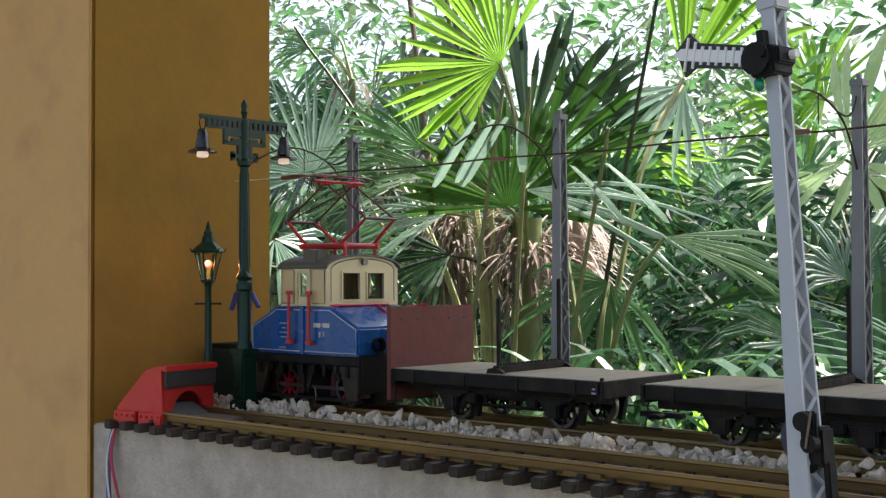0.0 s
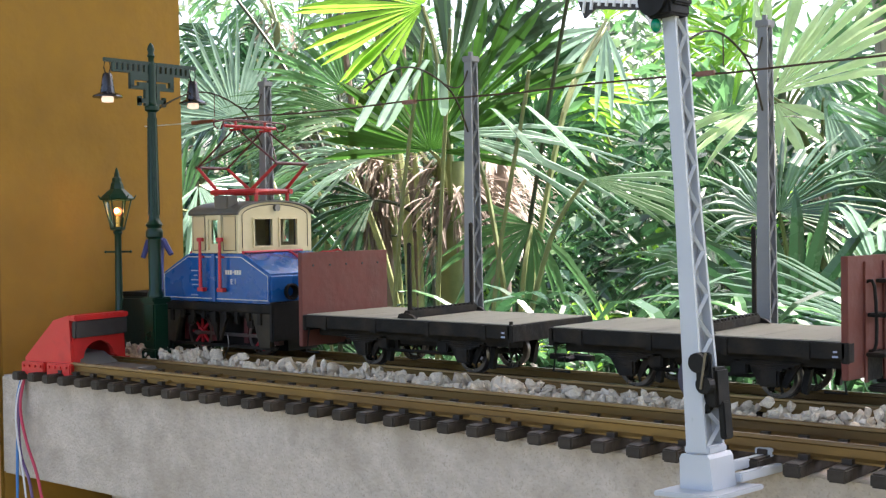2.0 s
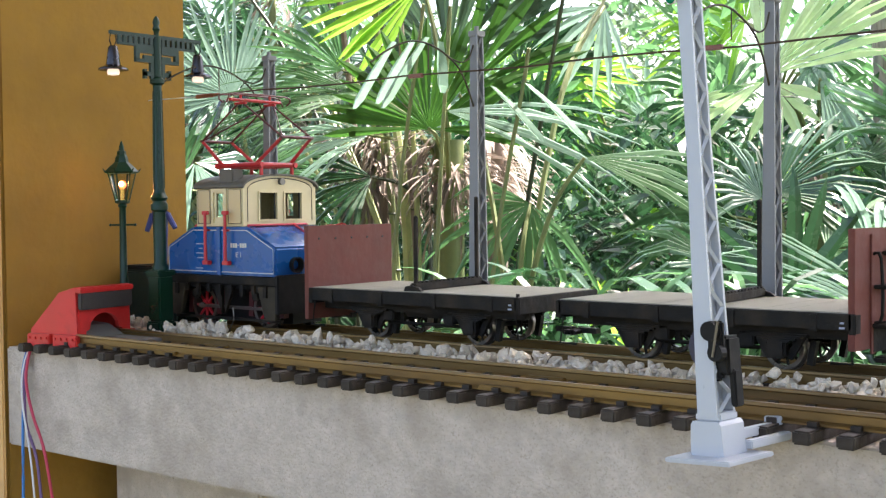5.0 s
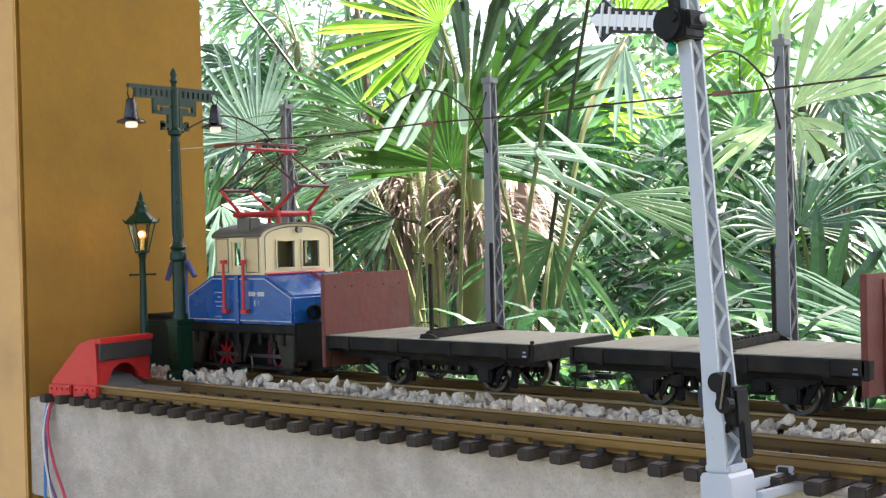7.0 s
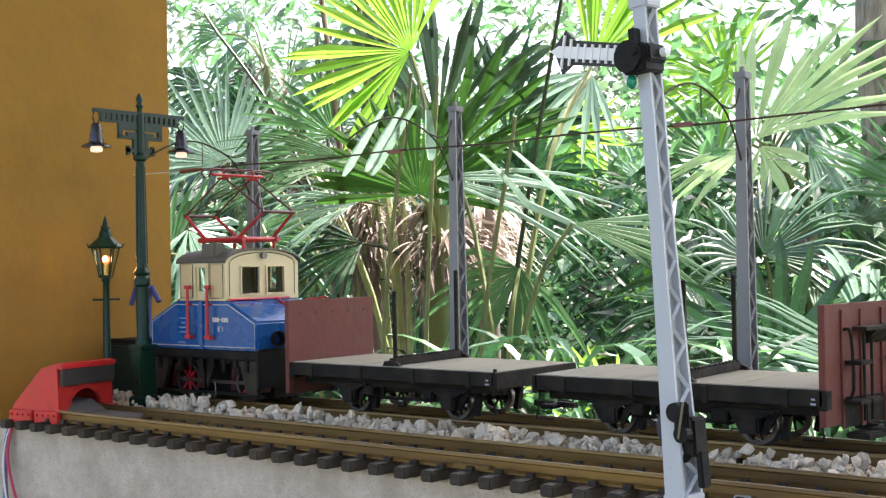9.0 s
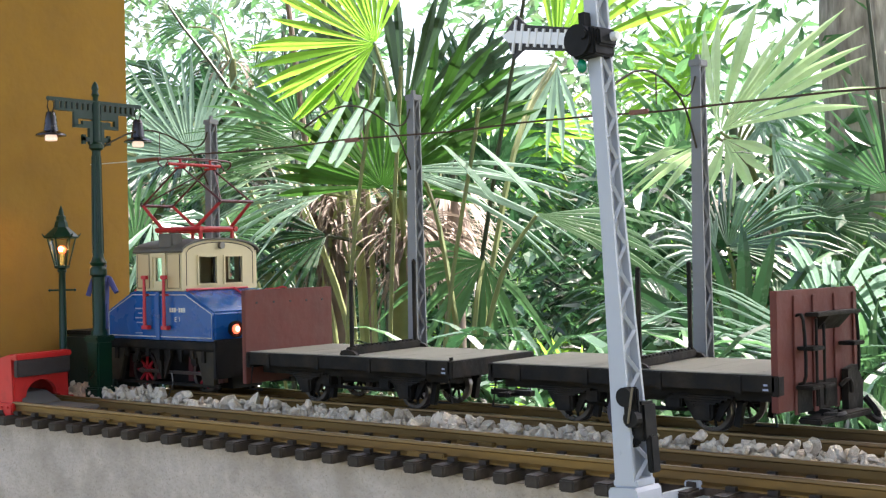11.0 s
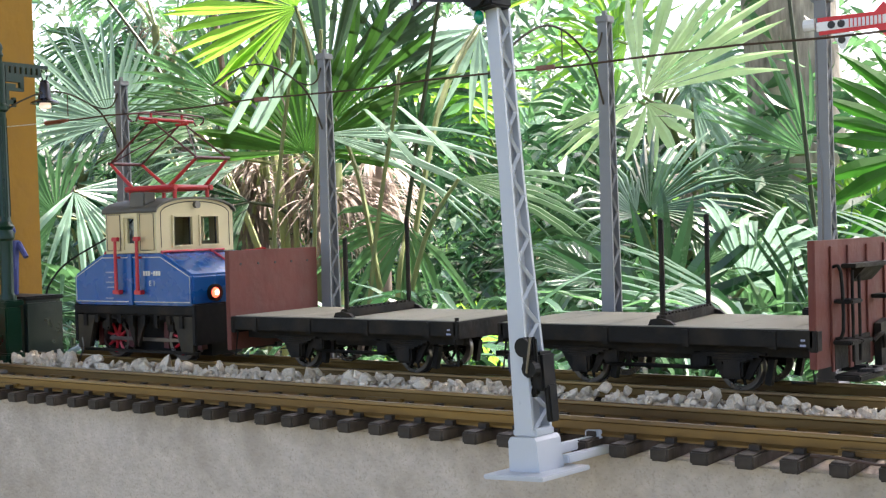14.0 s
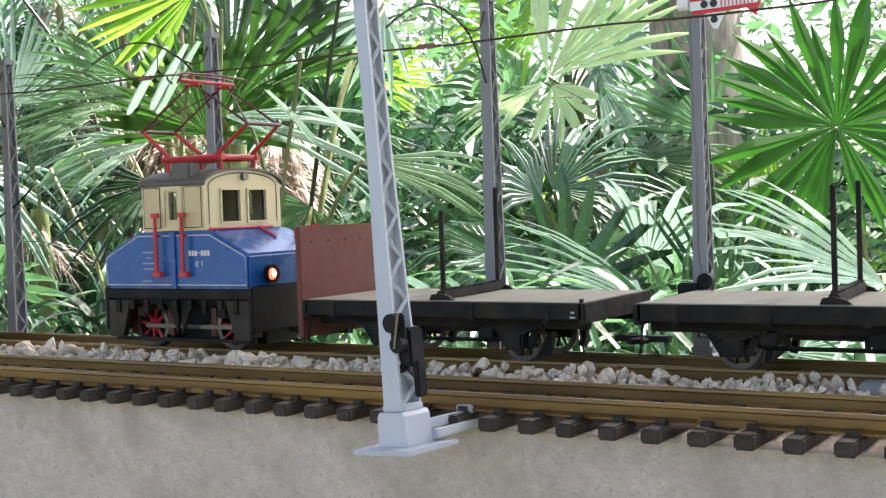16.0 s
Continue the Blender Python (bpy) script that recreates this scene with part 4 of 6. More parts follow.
        tube(bm, curve_points([(f + 0.08, 0.4, 1.0), (f + 0.14, 0.55, 1.08), (f + 0.14, 0.6, 0.9)], 3), 0.03)
        part("brake_lever", bm, "grimy", wall)
        for y0, y1 in ((-0.62, -0.25), (-0.05, 0.42)):
            bm = B()
            box(bm, f + 0.001, f + 0.03, y0, y1, 0.74, 1.10)
            part("plate", bm, "grimy", wall, "peeling black plate")
        bm = B()
        box(bm, f - 0.02, f + 0.3, -0.55, 0.85, 0.6, 0.68, bevel=0.02)
        tube(bm, curve_points([(f + 0.2, 0.85, 0.62), (f + 0.3, 1.0, 0.5), (f + 0.25, 1.1, 0.6), (f + 0.1, 1.05, 0.8)], 3), 0.05)
        part("buffer_beam", bm, "grimy", wall)
    if board > 0:
        wall.matrix_basis = pose(ex * K, 0, 0, 0, 0, -6) @ pose(-ex * K, 0, 0)
    return t


def locomotive(x):
    t = thing("electric_locomotive", x, BACK_Y, 0.0, "small blue and cream electric locomotive with a red pantograph", "locomotive")
    W = 0.92
    hexa = [(-1.49, 1.37), (1.47, 1.37), (1.47, 1.88), (0.76, 2.24), (-0.76, 2.24), (-1.49, 1.88)]
    bm = B()
    prism(bm, hexa, "y", -W, W)
    bmesh.ops.bevel(bm, geom=bm.edges[:], offset=0.035, segments=2, affect="EDGES")
    part("body", bm, "blue", t, "glossy blue bonnet and side panels", smooth=True)
    inner = [(-1.43, 1.43), (1.41, 1.43), (1.41, 1.85), (0.73, 2.18), (-0.73, 2.18), (-1.43, 1.85)]
    for s in (-1, 1):
        bm = B()
        tube(bm, [(px, s * (W + 0.002), pz) for px, pz in inner + inner[:1]], 0.0085, 4)
        part("lining", bm, "lining", t, "thin white lining")
        bm = B()
        box(bm, -0.055, 0.055, s * (W + 0.01) - 0.02, s * (W + 0.01) + 0.02, 1.37, 2.24, bevel=0.01)
        part("door_seam", bm, "blue", t)
        bm = B()
        box(bm, -1.44, 1.44, s * (W - 0.06) - 0.06, s * (W - 0.06) + 0.06, 1.22, 1.355)
        for c in (-1, 1):
            prism(bm, [(c * 1.42, 1.18), (c * 0.98, 1.18), (c * 1.16, 0.62), (c * 1.42, 0.62)], "y", s * (W - 0.08) - 0.04, s * (W - 0.08) + 0.04)
            prism(bm, [(c * 0.04, 1.18), (c * 0.30, 1.18), (c * 0.20, 1.02), (c * 0.04, 0.66)], "y", s * (W - 0.1) - 0.03, s * (W - 0.1) + 0.03)
            box(bm, c * 0.82 - 0.10, c * 0.82 + 0.10, s * (W - 0.14) - 0.05, s * (W - 0.14) + 0.05, 0.92, 1.10, bevel=0.03)
        box(bm, -1.42, 1.42, s * (W - 0.16) - 0.03, s * (W - 0.16) + 0.03, 0.55, 0.60)
        for k in range(9):
            box(bm, -1.2 + k * 0.3 - 0.04, -1.2 + k * 0.3 + 0.04, s * W - 0.03, s * W + 0.02, 1.0 + 0.06 * (k % 2), 1.2)
        part("side_frame", bm, "grimy", t, "grimy black side frame")
        for c in (-1, 1):
            bm = B()
            prism(bm, [(c * 1.43, 1.19), (c * 0.98, 1.19), (c * 1.16, 0.61), (c * 1.43, 0.61)], "y", s * (W - 0.03) - 0.02, s * (W - 0.03) + 0.02)
            part("end_plate", bm, "frame", t, "grimy olive end plate of the frame")
    bm = B()
    box(bm, -1.46, 1.46, -0.8, 0.8, 1.12, 1.36)
    for c in (-1, 1):
        box(bm, c * 1.47 - 0.05, c * 1.47 + 0.05, -W, W, 0.72, 1.40, bevel=0.02)
    box(bm, -1.3, 1.3, -0.36, 0.36, 0.50, 1.12)
    part("chassis", bm, "black", t)
    # lettering on both sides
    for s in (-1, 1):
        y = s * (W + 0.004)
        rz = 0 if s < 0 else 180
        lettering("E 1", 0.13, "lining", t, -s * 0.52, y, 1.70, 90, rz)
        for k in range(7):
            bm = B()
            u = -s * (0.33 + 0.062 * k)
            if k == 3:
                box(bm, u - 0.02, u + 0.02, y - 0.004, y + 0.004, 1.905, 1.92)
            else:
                box(bm, u - 0.022, u + 0.022, y - 0.004, y + 0.004, 1.87, 1.95)
            part("marking", bm, "lining", t)
        for k, ww in enumerate((0.13, 0.05, 0.13, 0.10)):
            bm = B()
            u = s * 0.52
            box(bm, u - ww, u + ww, y - 0.003, y + 0.003, 1.92 - k * 0.085, 1.94 - k * 0.085)
            part("marking", bm, "faded", t)
        bm = B()
        box(bm, s * 0.56 - 0.1, s * 0.56 + 0.1, y - 0.003, y + 0.003, 1.475, 1.495)
        part("marking", bm, "faded", t)
    # cab
    C, CW, Z0, Z1 = 0.635, 0.90, 2.25, 2.96
    for s in (-1, 1):
        bm = B()
        panel_with_holes(bm, -C, C, Z0, Z1, [(-0.085, 0.085, 2.42, 2.84)], "y", min(s * CW, s * (CW - 0.05)), max(s * CW, s * (CW - 0.05)))
        side = part("cab_side", bm, "cream", t)
        for a, b in ((-0.585, -0.25), (0.25, 0.585)):
            bm = B()
            box(bm, a, b, s * (CW + 0.004) - 0.008, s * (CW + 0.004) + 0.008, 2.30, 2.91)
            part("side_panel", bm, "tan", side, "tan panel with black lining")
            bm = B()
            tube(bm, [(a, s * (CW + 0.013), 2.30), (b, s * (CW + 0.013), 2.30), (b, s * (CW + 0.013), 2.91), (a, s * (CW + 0.013), 2.91), (a, s * (CW + 0.013), 2.30)], 0.0075, 4)
            part("panel_lining", bm, "line_dark", side)
        bm = B()
        box(bm, -0.205, 0.205, s * (CW + 0.012) - 0.018, s * (CW + 0.012) + 0.018, 2.26, 2.31)
        for q in (-1, 1):
            box(bm, q * 0.175 - 0.03, q * 0.175 + 0.03, s * (CW + 0.012) - 0.018, s * (CW + 0.012) + 0.018, 2.31, 2.93)
        box(bm, -0.145, 0.145, s * (CW + 0.012) - 0.018, s * (CW + 0.012) + 0.018, 2.86, 2.93)
        part("door_frame", bm, "cream", side)
        bm = B()
        box(bm, -0.085, 0.085, s * (CW - 0.025) - 0.004, s * (CW - 0.025) + 0.004, 2.42, 2.84)
        pane = part("window_pane", bm, "glass", side)
        pane.visible_shadow = False
        for q in (-1, 1):                                 # long red handrails beside the door
            u = q * 0.27
            bm = B()
            rod(bm, (u, s * (W + 0.10), 1.62), (u, s * (W + 0.10), 2.48), 0.032, 0.026)
            box(bm, u - 0.075, u + 0.075, s * (W + 0.09) - 0.03, s * (W + 0.09) + 0.03, 2.46, 2.53, bevel=0.01)
            box(bm, u - 0.085, u + 0.085, s * (W + 0.07) - 0.05, s * (W + 0.07) + 0.05, 1.56, 1.63, bevel=0.01)
            rod(bm, (u, s * W, 2.18), (u, s * (W + 0.1), 2.18), 0.02)
            part("handrail", bm, "rail_red", t, "red handrail")
    arc = [(CW * math.sin(a), Z1 + 0.20 * (math.cos(a) - math.cos(1.5708)) / 1.0) for a in [(-1.5708 + k * 3.1416 / 16) for k in range(17)]]
    for s in (-1, 1):
        x0, x1 = min(s * C, s * (C - 0.05)), max(s * C, s * (C - 0.05))
        bm = B()
        panel_with_holes(bm, -CW + 0.05, CW - 0.05, Z0, Z1, [(-0.52, -0.10, 2.37, 2.85), (0.10, 0.52, 2.37, 2.85)], "x", x0, x1)
        prism(bm, [(y * 0.95, z) for y, z in arc], "x", x0, x1)
        end = part("cab_end", bm, "cream", t)
        for a in (-0.52, 0.10):
            bm = B()
            f = s * (C + 0.012)
            box(bm, f - 0.015, f + 0.015, a - 0.03, a, 2.34, 2.88)
            box(bm, f - 0.015, f + 0.015, a + 0.42, a + 0.45, 2.34, 2.88)
            box(bm, f - 0.015, f + 0.015, a, a + 0.42, 2.34, 2.37)
            box(bm, f - 0.015, f + 0.015, a, a + 0.42, 2.85, 2.88)
            part("window_frame", bm, "cream", end)
            bm = B()
            box(bm, s * (C - 0.03) - 0.004, s * (C - 0.03) + 0.004, a, a + 0.42, 2.37, 2.85)
            pane = part("window_pane", bm, "glass", end)
            pane.visible_shadow = False
            for bx0, bx1, bz0, bz1 in ((a + 0.005, a + 0.03, 2.37, 2.85), (a + 0.39, a + 0.415, 2.37, 2.85)):
                bm = B()
                box(bm, s * (C - 0.03) - 0.012, s * (C - 0.03) + 0.012, bx0, bx1, bz0, bz1)
                part("glazing_bar", bm, "line_dark", end)
        bm = B()
        line = [(s * (C + 0.004), -0.80, 2.34), (s * (C + 0.004), -0.80, 2.93)] + [(s * (C + 0.004), y * 0.885, z - 0.045) for y, z in arc[2:-2]] + [(s * (C + 0.004), 0.80, 2.93), (s * (C + 0.004), 0.80, 2.34)]
        tube(bm, line, 0.008, 4)
        part("end_lining", bm, "line_dark", end)
        bm = B()
        rod(bm, (s * C, 0, 3.055), (s * (C + 0.07), 0, 3.055), 0.06, 0.065, 14)
        part("roof_lamp", bm, "tyre", t, "small chromed roof lamp", smooth=True)
    bm = B()                                              # dark interior bulkhead and floor
    box(bm, -C + 0.06, C - 0.06, -CW + 0.06, CW - 0.06, 2.26, 2.30)
    box(bm, -0.18, 0.12, -0.5, -0.1, 2.30, 2.75)
    part("cab_interior", bm, "roof", t, "dark cab interior")
    outer = [(0.94 * math.sin(a), Z1 + 0.0 + 0.235 * math.cos(a)) for a in [(-1.5708 + k * 3.1416 / 20) for k in range(21)]]
    bm = B()
    prism(bm, outer + [(y * 0.985, z - 0.032) for y, z in outer[::-1]], "x", -0.685, 0.685)
    part("roof", bm, "roof", t, "weathered dark grey arched roof", smooth=True)
    bm = B()
    box(bm, -0.03, 0.34, -0.88, -0.62, 2.99, 3.28, bevel=0.02)
    part("resistor_box", bm, "roof", t)
    # red frame rails on the bonnets
    for c in (-1, 1):
        bm = B()
        rod(bm, (c * 0.70, -0.86, 2.27), (c * 0.70, 0.6, 2.27), 0.02)
        rod(bm, (c * 0.72, -0.86, 2.27), (c * 0.72, -0.86, 2.18), 0.016)
        rod(bm, (c * 0.72, 0.25, 2.27), (c * 1.05, 0.25, 2.10), 0.022)
        part("bonnet_rail", bm, "rail_red", t, "red bonnet rail")
        bm = B()
        tube(bm, curve_points([(c * 1.2, 0.55, 2.02), (c * 1.2, 0.55, 2.22), (c * 1.32, 0.7, 2.24), (c * 1.45, 0.85, 2.26), (c * 1.5, 0.88, 2.0)], 3), 0.02)
        part("lamp_rail", bm, "rail_red", t, "red rail beside the bonnet lamp")
        for s in (-1, 1):
            bm = B()
            n = 20                                        # hollow housing
            rings = [[bm.verts.new((c * hx, s * 0.46 + hr * math.cos(k * math.tau / n), 1.57 + hr * math.sin(k * math.tau / n))) for k in range(n)]
                     for hx, hr in ((1.46, 0.02), (1.475, 0.105), (1.56, 0.12), (1.56, 0.145), (1.44, 0.135))]
            for p, q in zip(rings, rings[1:]):
                for k in range(n):
                    bm.faces.new((p[k], p[(k + 1) % n], q[(k + 1) % n], q[k]))
            head = part("headlight", bm, "black", t, smooth=True)
            bm = B()
            bmesh.ops.create_icosphere(bm, subdivisions=2, radius=0.09, matrix=Matrix.Diagonal((0.45, 1, 1, 1)))
            if c > 0:
                bulb = part("bulb", bm, "glow_head", head, "glowing orange headlight bulb", smooth=True)
                bulb.matrix_basis = pose(1.53 * K, s * 0.46 * K, 1.57 * K)
                BULBS.append(bulb)
                bm = B()
                bmesh.ops.create_icosphere(bm, subdivisions=2, radius=0.045, matrix=Matrix.Translation((0.035, 0, 0)) @ Matrix.Diagonal((0.5, 1, 1, 1)))
                part("filament", bm, "glow_core", bulb, smooth=True)
            else:
                lens = part("lens", bm, "glass", head, smooth=True)
                lens.matrix_basis = pose(-1.53 * K, s * 0.46 * K, 1.57 * K)
        coupling(t, c * 1.5, c)
    bm = B()
    for k in range(3):
        rod(bm, (-1.32 + k * 0.14, -0.3, 2.10), (-1.25 + k * 0.14, 0.1, 2.13), 0.06, 0.05)
    rod(bm, (-1.42, -0.3, 2.16), (-0.78, -0.2, 2.24), 0.045)
    rod(bm, (-1.1, -0.25, 1.98), (-1.1, -0.25, 2.2), 0.03)
    part("brass_horn", bm, "brass", t, "polished brass horn on the bonnet", smooth=True)
    for s in (-1, 1):
        for ax in (-0.83, 0.85):
            for q in (-1, 1):
                bm = B()
                prism(bm, [(ax + q * 0.34, 0.62), (ax + q * 0.46, 0.62), (ax + q * 0.44, 1.06), (ax + q * 0.34, 1.06)], "y", s * 0.527 - 0.06, s * 0.527 + 0.06)
                part("brake_shoe", bm, "panto_dark", t, "dark red brake shoe")
            bm = B()
            lathe(bm, [(0.03, 0.0), (0.055, 0.015), (0.055, 0.05), (0.02, 0.07)], seg=10)
            cap = part("axle_cap", bm, "tyre", t, "bright steel axle cap", smooth=True)
            cap.matrix_basis = pose(ax * K, s * 0.60 * K, 0.77 * K, s * -90, 0, 0)
    for ax in (-0.83, 0.85):
        WHEELS.append((wheelset(t, ax, 0.34, "rail_red", 8), 0.34, ax))
    for s in (-1, 1):
        bm = B()
        box(bm, -0.9, 0.9, s * 0.66 - 0.02, s * 0.66 + 0.02, 0.74, 0.80, bevel=0.01)
        part("coupling_rod", bm, "tyre", t, "steel coupling rod")
    # pantograph, raised to the wire
    p = new("pantograph")
    p.parent = t
    p.matrix_basis = pose(0, 0, 0)
    bm = B()
    for s in (-1, 1):
        rod(bm, (-0.62, s * 0.42, 3.36), (0.62, s * 0.42, 3.36), 0.05)
        rod(bm, (s * 0.55, -0.46, 3.36), (s * 0.55, 0.46, 3.36), 0.045)
        for q in (-1, 1):
            rod(bm, (s * 0.55, q * 0.38, 3.10), (s * 0.55, q * 0.38, 3.36), 0.035)
    box(bm, -0.35, 0.35, -0.16, 0.16, 3.3, 3.4, bevel=0.02)
    part("base_frame", bm, "panto", p)
    for s in (-1, 1):
        for q in (-1, 1):
            bm = B()
            rod(bm, (s * 0.45, q * 0.42, 3.37), (s * 1.09, q * 0.36, 3.84), 0.036, 0.028)
            part("lower_arm", bm, "panto", p)
            bm = B()
            rod(bm, (s * 1.09, q * 0.36, 3.84), (s * 0.06, q * 0.36, 4.50), 0.021, 0.016)
            part("upper_arm", bm, "panto_dark", p)
        bm = B()
        rod(bm, (s * 1.09, -0.40, 3.84), (s * 1.09, 0.40, 3.84), 0.03)
        part("knee_bar", bm, "panto_dark", p)
        bm = B()
        rod(bm, (s * 1.09, -0.36, 3.84), (s * 0.12, 0.36, 4.46), 0.012)
        part("brace", bm, "panto_dark", p)
        bm = B()
        horn = [(s * 0.05, -0.74, 4.50), (s * 0.13, -0.76, 4.58), (s * 0.13, -0.60, 4.655), (s * 0.13, 0.60, 4.655), (s * 0.13, 0.76, 4.58), (s * 0.05, 0.74, 4.50)]
        tube(bm, curve_points(horn, 4), 0.017)
        part("contact_strip", bm, "panto_dark", p)
    bm = B()
    for q in (-1, 1):
        rod(bm, (-0.15, q * 0.36, 4.5), (0.15, q * 0.36, 4.5), 0.022)
        rod(bm, (0, q * 0.36, 4.5), (0, q * 0.36, 4.66), 0.025)
    rod(bm, (0, -0.62, 4.56), (0, 0.62, 4.56), 0.03)
    part("head_frame", bm, "panto", p)
    return t


LOCO = locomotive(-10.94)
WAGONS = [flat_wagon(-6.35, -1, (1.15, 1.45), -0.03), flat_wagon(-1.36, 1, (1.3, 1.35))]


# ---- garden ----
GROUND = -23.6


def fan_leaf(hub, axis, normal, radius, n, spread, mat, parent, r, droop=0.25, split=0.42, fold=0.45, width=0.9, name="leaf"):
    """A palm fan: pleated leaflets from a hub, joined near it, parted and hanging at the tips."""
    z = Vector(axis).normalized()
    y = Vector(normal)
    y = (y - z * y.dot(z)).normalized()
    x = y.cross(z)
    bm = B()
    half = radians(spread)
    step = 2 * half / (n - 1)
    stations = (0.02, 0.18, split, 0.68, 0.86, 1.0)
    for k in range(n):
        if n > 9 and r.random() < 0.05:
            continue
        a = -half + k * step + r.uniform(-0.22, 0.22) * step
        ln = radius * (0.80 + 0.20 * math.cos(a * 0.6)) * (r.uniform(0.9, 1.06) if r.random() < 0.85 else r.uniform(0.6, 0.9))
        sway = r.uniform(-0.10, 0.10)
        d = z * math.cos(a) + x * math.sin(a)
        e = (x * math.cos(a) - z * math.sin(a))
        tip_w = 2 * ln * split * math.tan(step / 2) * width
        droop_k = droop * r.uniform(0.5, 1.5)
        lift = r.uniform(-0.06, 0.06)
        rows = []
        for f in stations:
            w = (2 * ln * f * math.tan(step / 2) * 1.02 * width if f <= split else tip_w * (1 - ((f - split) / (1 - split)) ** 1.6)) / 2 + 0.004
            sag = droop_k * ln * max(0.0, f - 0.3) ** 2
            c = Vector(hub) + d * ln * (f - 0.35 * droop_k * max(0, f - 0.5)) + Vector((0, 0, -sag)) + e * (sway * ln * f * f) + y * (lift * ln * f * f + 0.12 * ln * f * (1 - f))
            rows.append([bm.verts.new(c - e * w), bm.verts.new(c + y * w * fold), bm.verts.new(c + e * w)])
        for p, q in zip(rows, rows[1:]):
            bm.faces.new((p[0], p[1], q[1], q[0]))
            bm.faces.new((p[1], p[2], q[2], q[1]))
    me = bpy.data.meshes.new(name)
    for v in bm.verts:
        v.co = (v.co - Vector(hub)) * K
    bm.to_mesh(me)
    bm.free()
    me.materials.append(M[mat])
    ob = new(name, me)
    ob.parent = parent
    ob.location = (Vector(hub) - (parent.location / K if parent else Vector())) * K
    return ob


def strap(bm, base, heading, length, width, rise, bend, r):
    """One arching strap leaf."""
    d = Vector((math.cos(heading), math.sin(heading), 0))
    side = Vector((-d.y, d.x, 0))
    p, angle, rows = Vector(base), rise, []
    n = 7
    for k in range(n + 1):
        f = k / n
        w = width * (0.45 + 0.9 * f) if f < 0.4 else width * 0.81 * (1 - ((f - 0.4) / 0.6) ** 2) + 0.01
        up = (d * -math.sin(angle) + Vector((0, 0, math.cos(angle))))
        rows.append([bm.verts.new(p - side * w / 2 + up * w * 0.18), bm.verts.new(p), bm.verts.new(p + side * w / 2 + up * w * 0.18)])
        p = p + (d * math.cos(angle) + Vector((0, 0, math.sin(angle)))) * length / n
        angle -= bend / n * r.uniform(0.8, 1.2)
    for a, b in zip(rows, rows[1:]):
        bm.faces.new((a[0], a[1], b[1], b[0]))
        bm.faces.new((a[1], a[2], b[2], b[1]))


def fan_palm(x, y, top, leaves, label, seed, stem_r=0.35, stem_mat="stem", skirt=0, dry="thatch"):
    """A palm with its fans given as (hub, axis, normal, radius, leaflets, spread, material, droop)."""
    r = random.Random(seed)
    t = thing("fan_palm", x, y, GROUND, label, "palm", "garden palms")
    bm = B()
    pts = curve_points([(0, 0, 0), (r.uniform(-0.5, 0.5), 0.2, (top - GROUND) * 0.5), (0, 0, top - GROUND)], 5)
    tube(bm, pts, stem_r * 1.25, 9, stem_r)
    part("trunk", bm, stem_mat, t, smooth=True)
    for hub, axis, normal, radius, n, spread, mat, droop, *split in leaves:
        h = Vector(hub) - Vector((x, y, GROUND))
        root = Vector((0, 0, min(top - GROUND, max(1.0, h.z - radius * 0.5))))
        mid = (root + h) / 2 + Vector((0, 0, 0.18 * (h - root).length))
        bm = B()
        tube(bm, curve_points([root, mid, h], 5), 0.11, 5, 0.06)
        part("leaf_stalk", bm, "stem" if mat != "leaf_dark" else "dark_stem", t)
        fan_leaf(hub, axis, normal, radius, n, spread, mat, t, r, droop, *split)
    for k in range(skirt):
        bm = B()
        a = r.uniform(0, math.tau)
        p = Vector((stem_r * math.cos(a), stem_r * math.sin(a), top - GROUND - r.uniform(0.0, 2.8)))
        for q in range(12):
            strap(bm, p + Vector((r.uniform(-0.3, 0.3), r.uniform(-0.3, 0.3), r.uniform(-0.3, 0.3))), a + r.uniform(-0.9, 0.9), r.uniform(1.2, 2.8), r.uniform(0.07, 0.2), radians(r.uniform(-50, 20)), radians(r.uniform(30, 75)), r)
        part("dead_leaf", bm, dry, t, "hanging dry brown frond")
    return t


CAM = Vector((0.65, -0.76, 0.05))       # towards the porch


def facing(u, v, w=0.0):
    """A direction u across, v up and w away, as seen from the porch."""
    return (u * 0.76 - w * 0.65, u * 0.65 + w * 0.76, v)


# the palms nearest to the porch
fan_palm(-21.6, 22.5, 4.9, [
    ((-22.37, 22.0, 10.45), facing(-0.80, 0.42), CAM, 4.6, 25, 86, "leaf_bright", 0.05, 0.66),
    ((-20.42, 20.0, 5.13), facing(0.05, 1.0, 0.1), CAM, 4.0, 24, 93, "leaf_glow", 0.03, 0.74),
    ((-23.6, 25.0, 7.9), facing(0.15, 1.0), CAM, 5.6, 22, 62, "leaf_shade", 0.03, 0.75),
    ((-24.5, 21.0, 6.6), facing(-0.95, 0.05), (0.3, -0.5, 0.8), 6.0, 20, 40, "leaf_mid", 0.25),
    ((-25.0, 22.0, 5.2), facing(-0.95, -0.1), (0.4, -0.5, 0.8), 5.0, 16, 45, "leaf_pale", 0.3),
    ((-18.9, 19.0, 5.6), facing(0.95, -0.20), (0.3, -0.6, 0.7), 6.6, 10, 22, "leaf_pale", 0.22),
    ((-23.5, 20.5, 3.6), facing(-0.7, -0.3), (0.4, -0.5, 0.8), 4.4, 14, 60, "leaf_dark", 0.4)],
    "tall fan palm with broad pleated leaves and a dry skirt", 3, 0.55, "stem", 16)
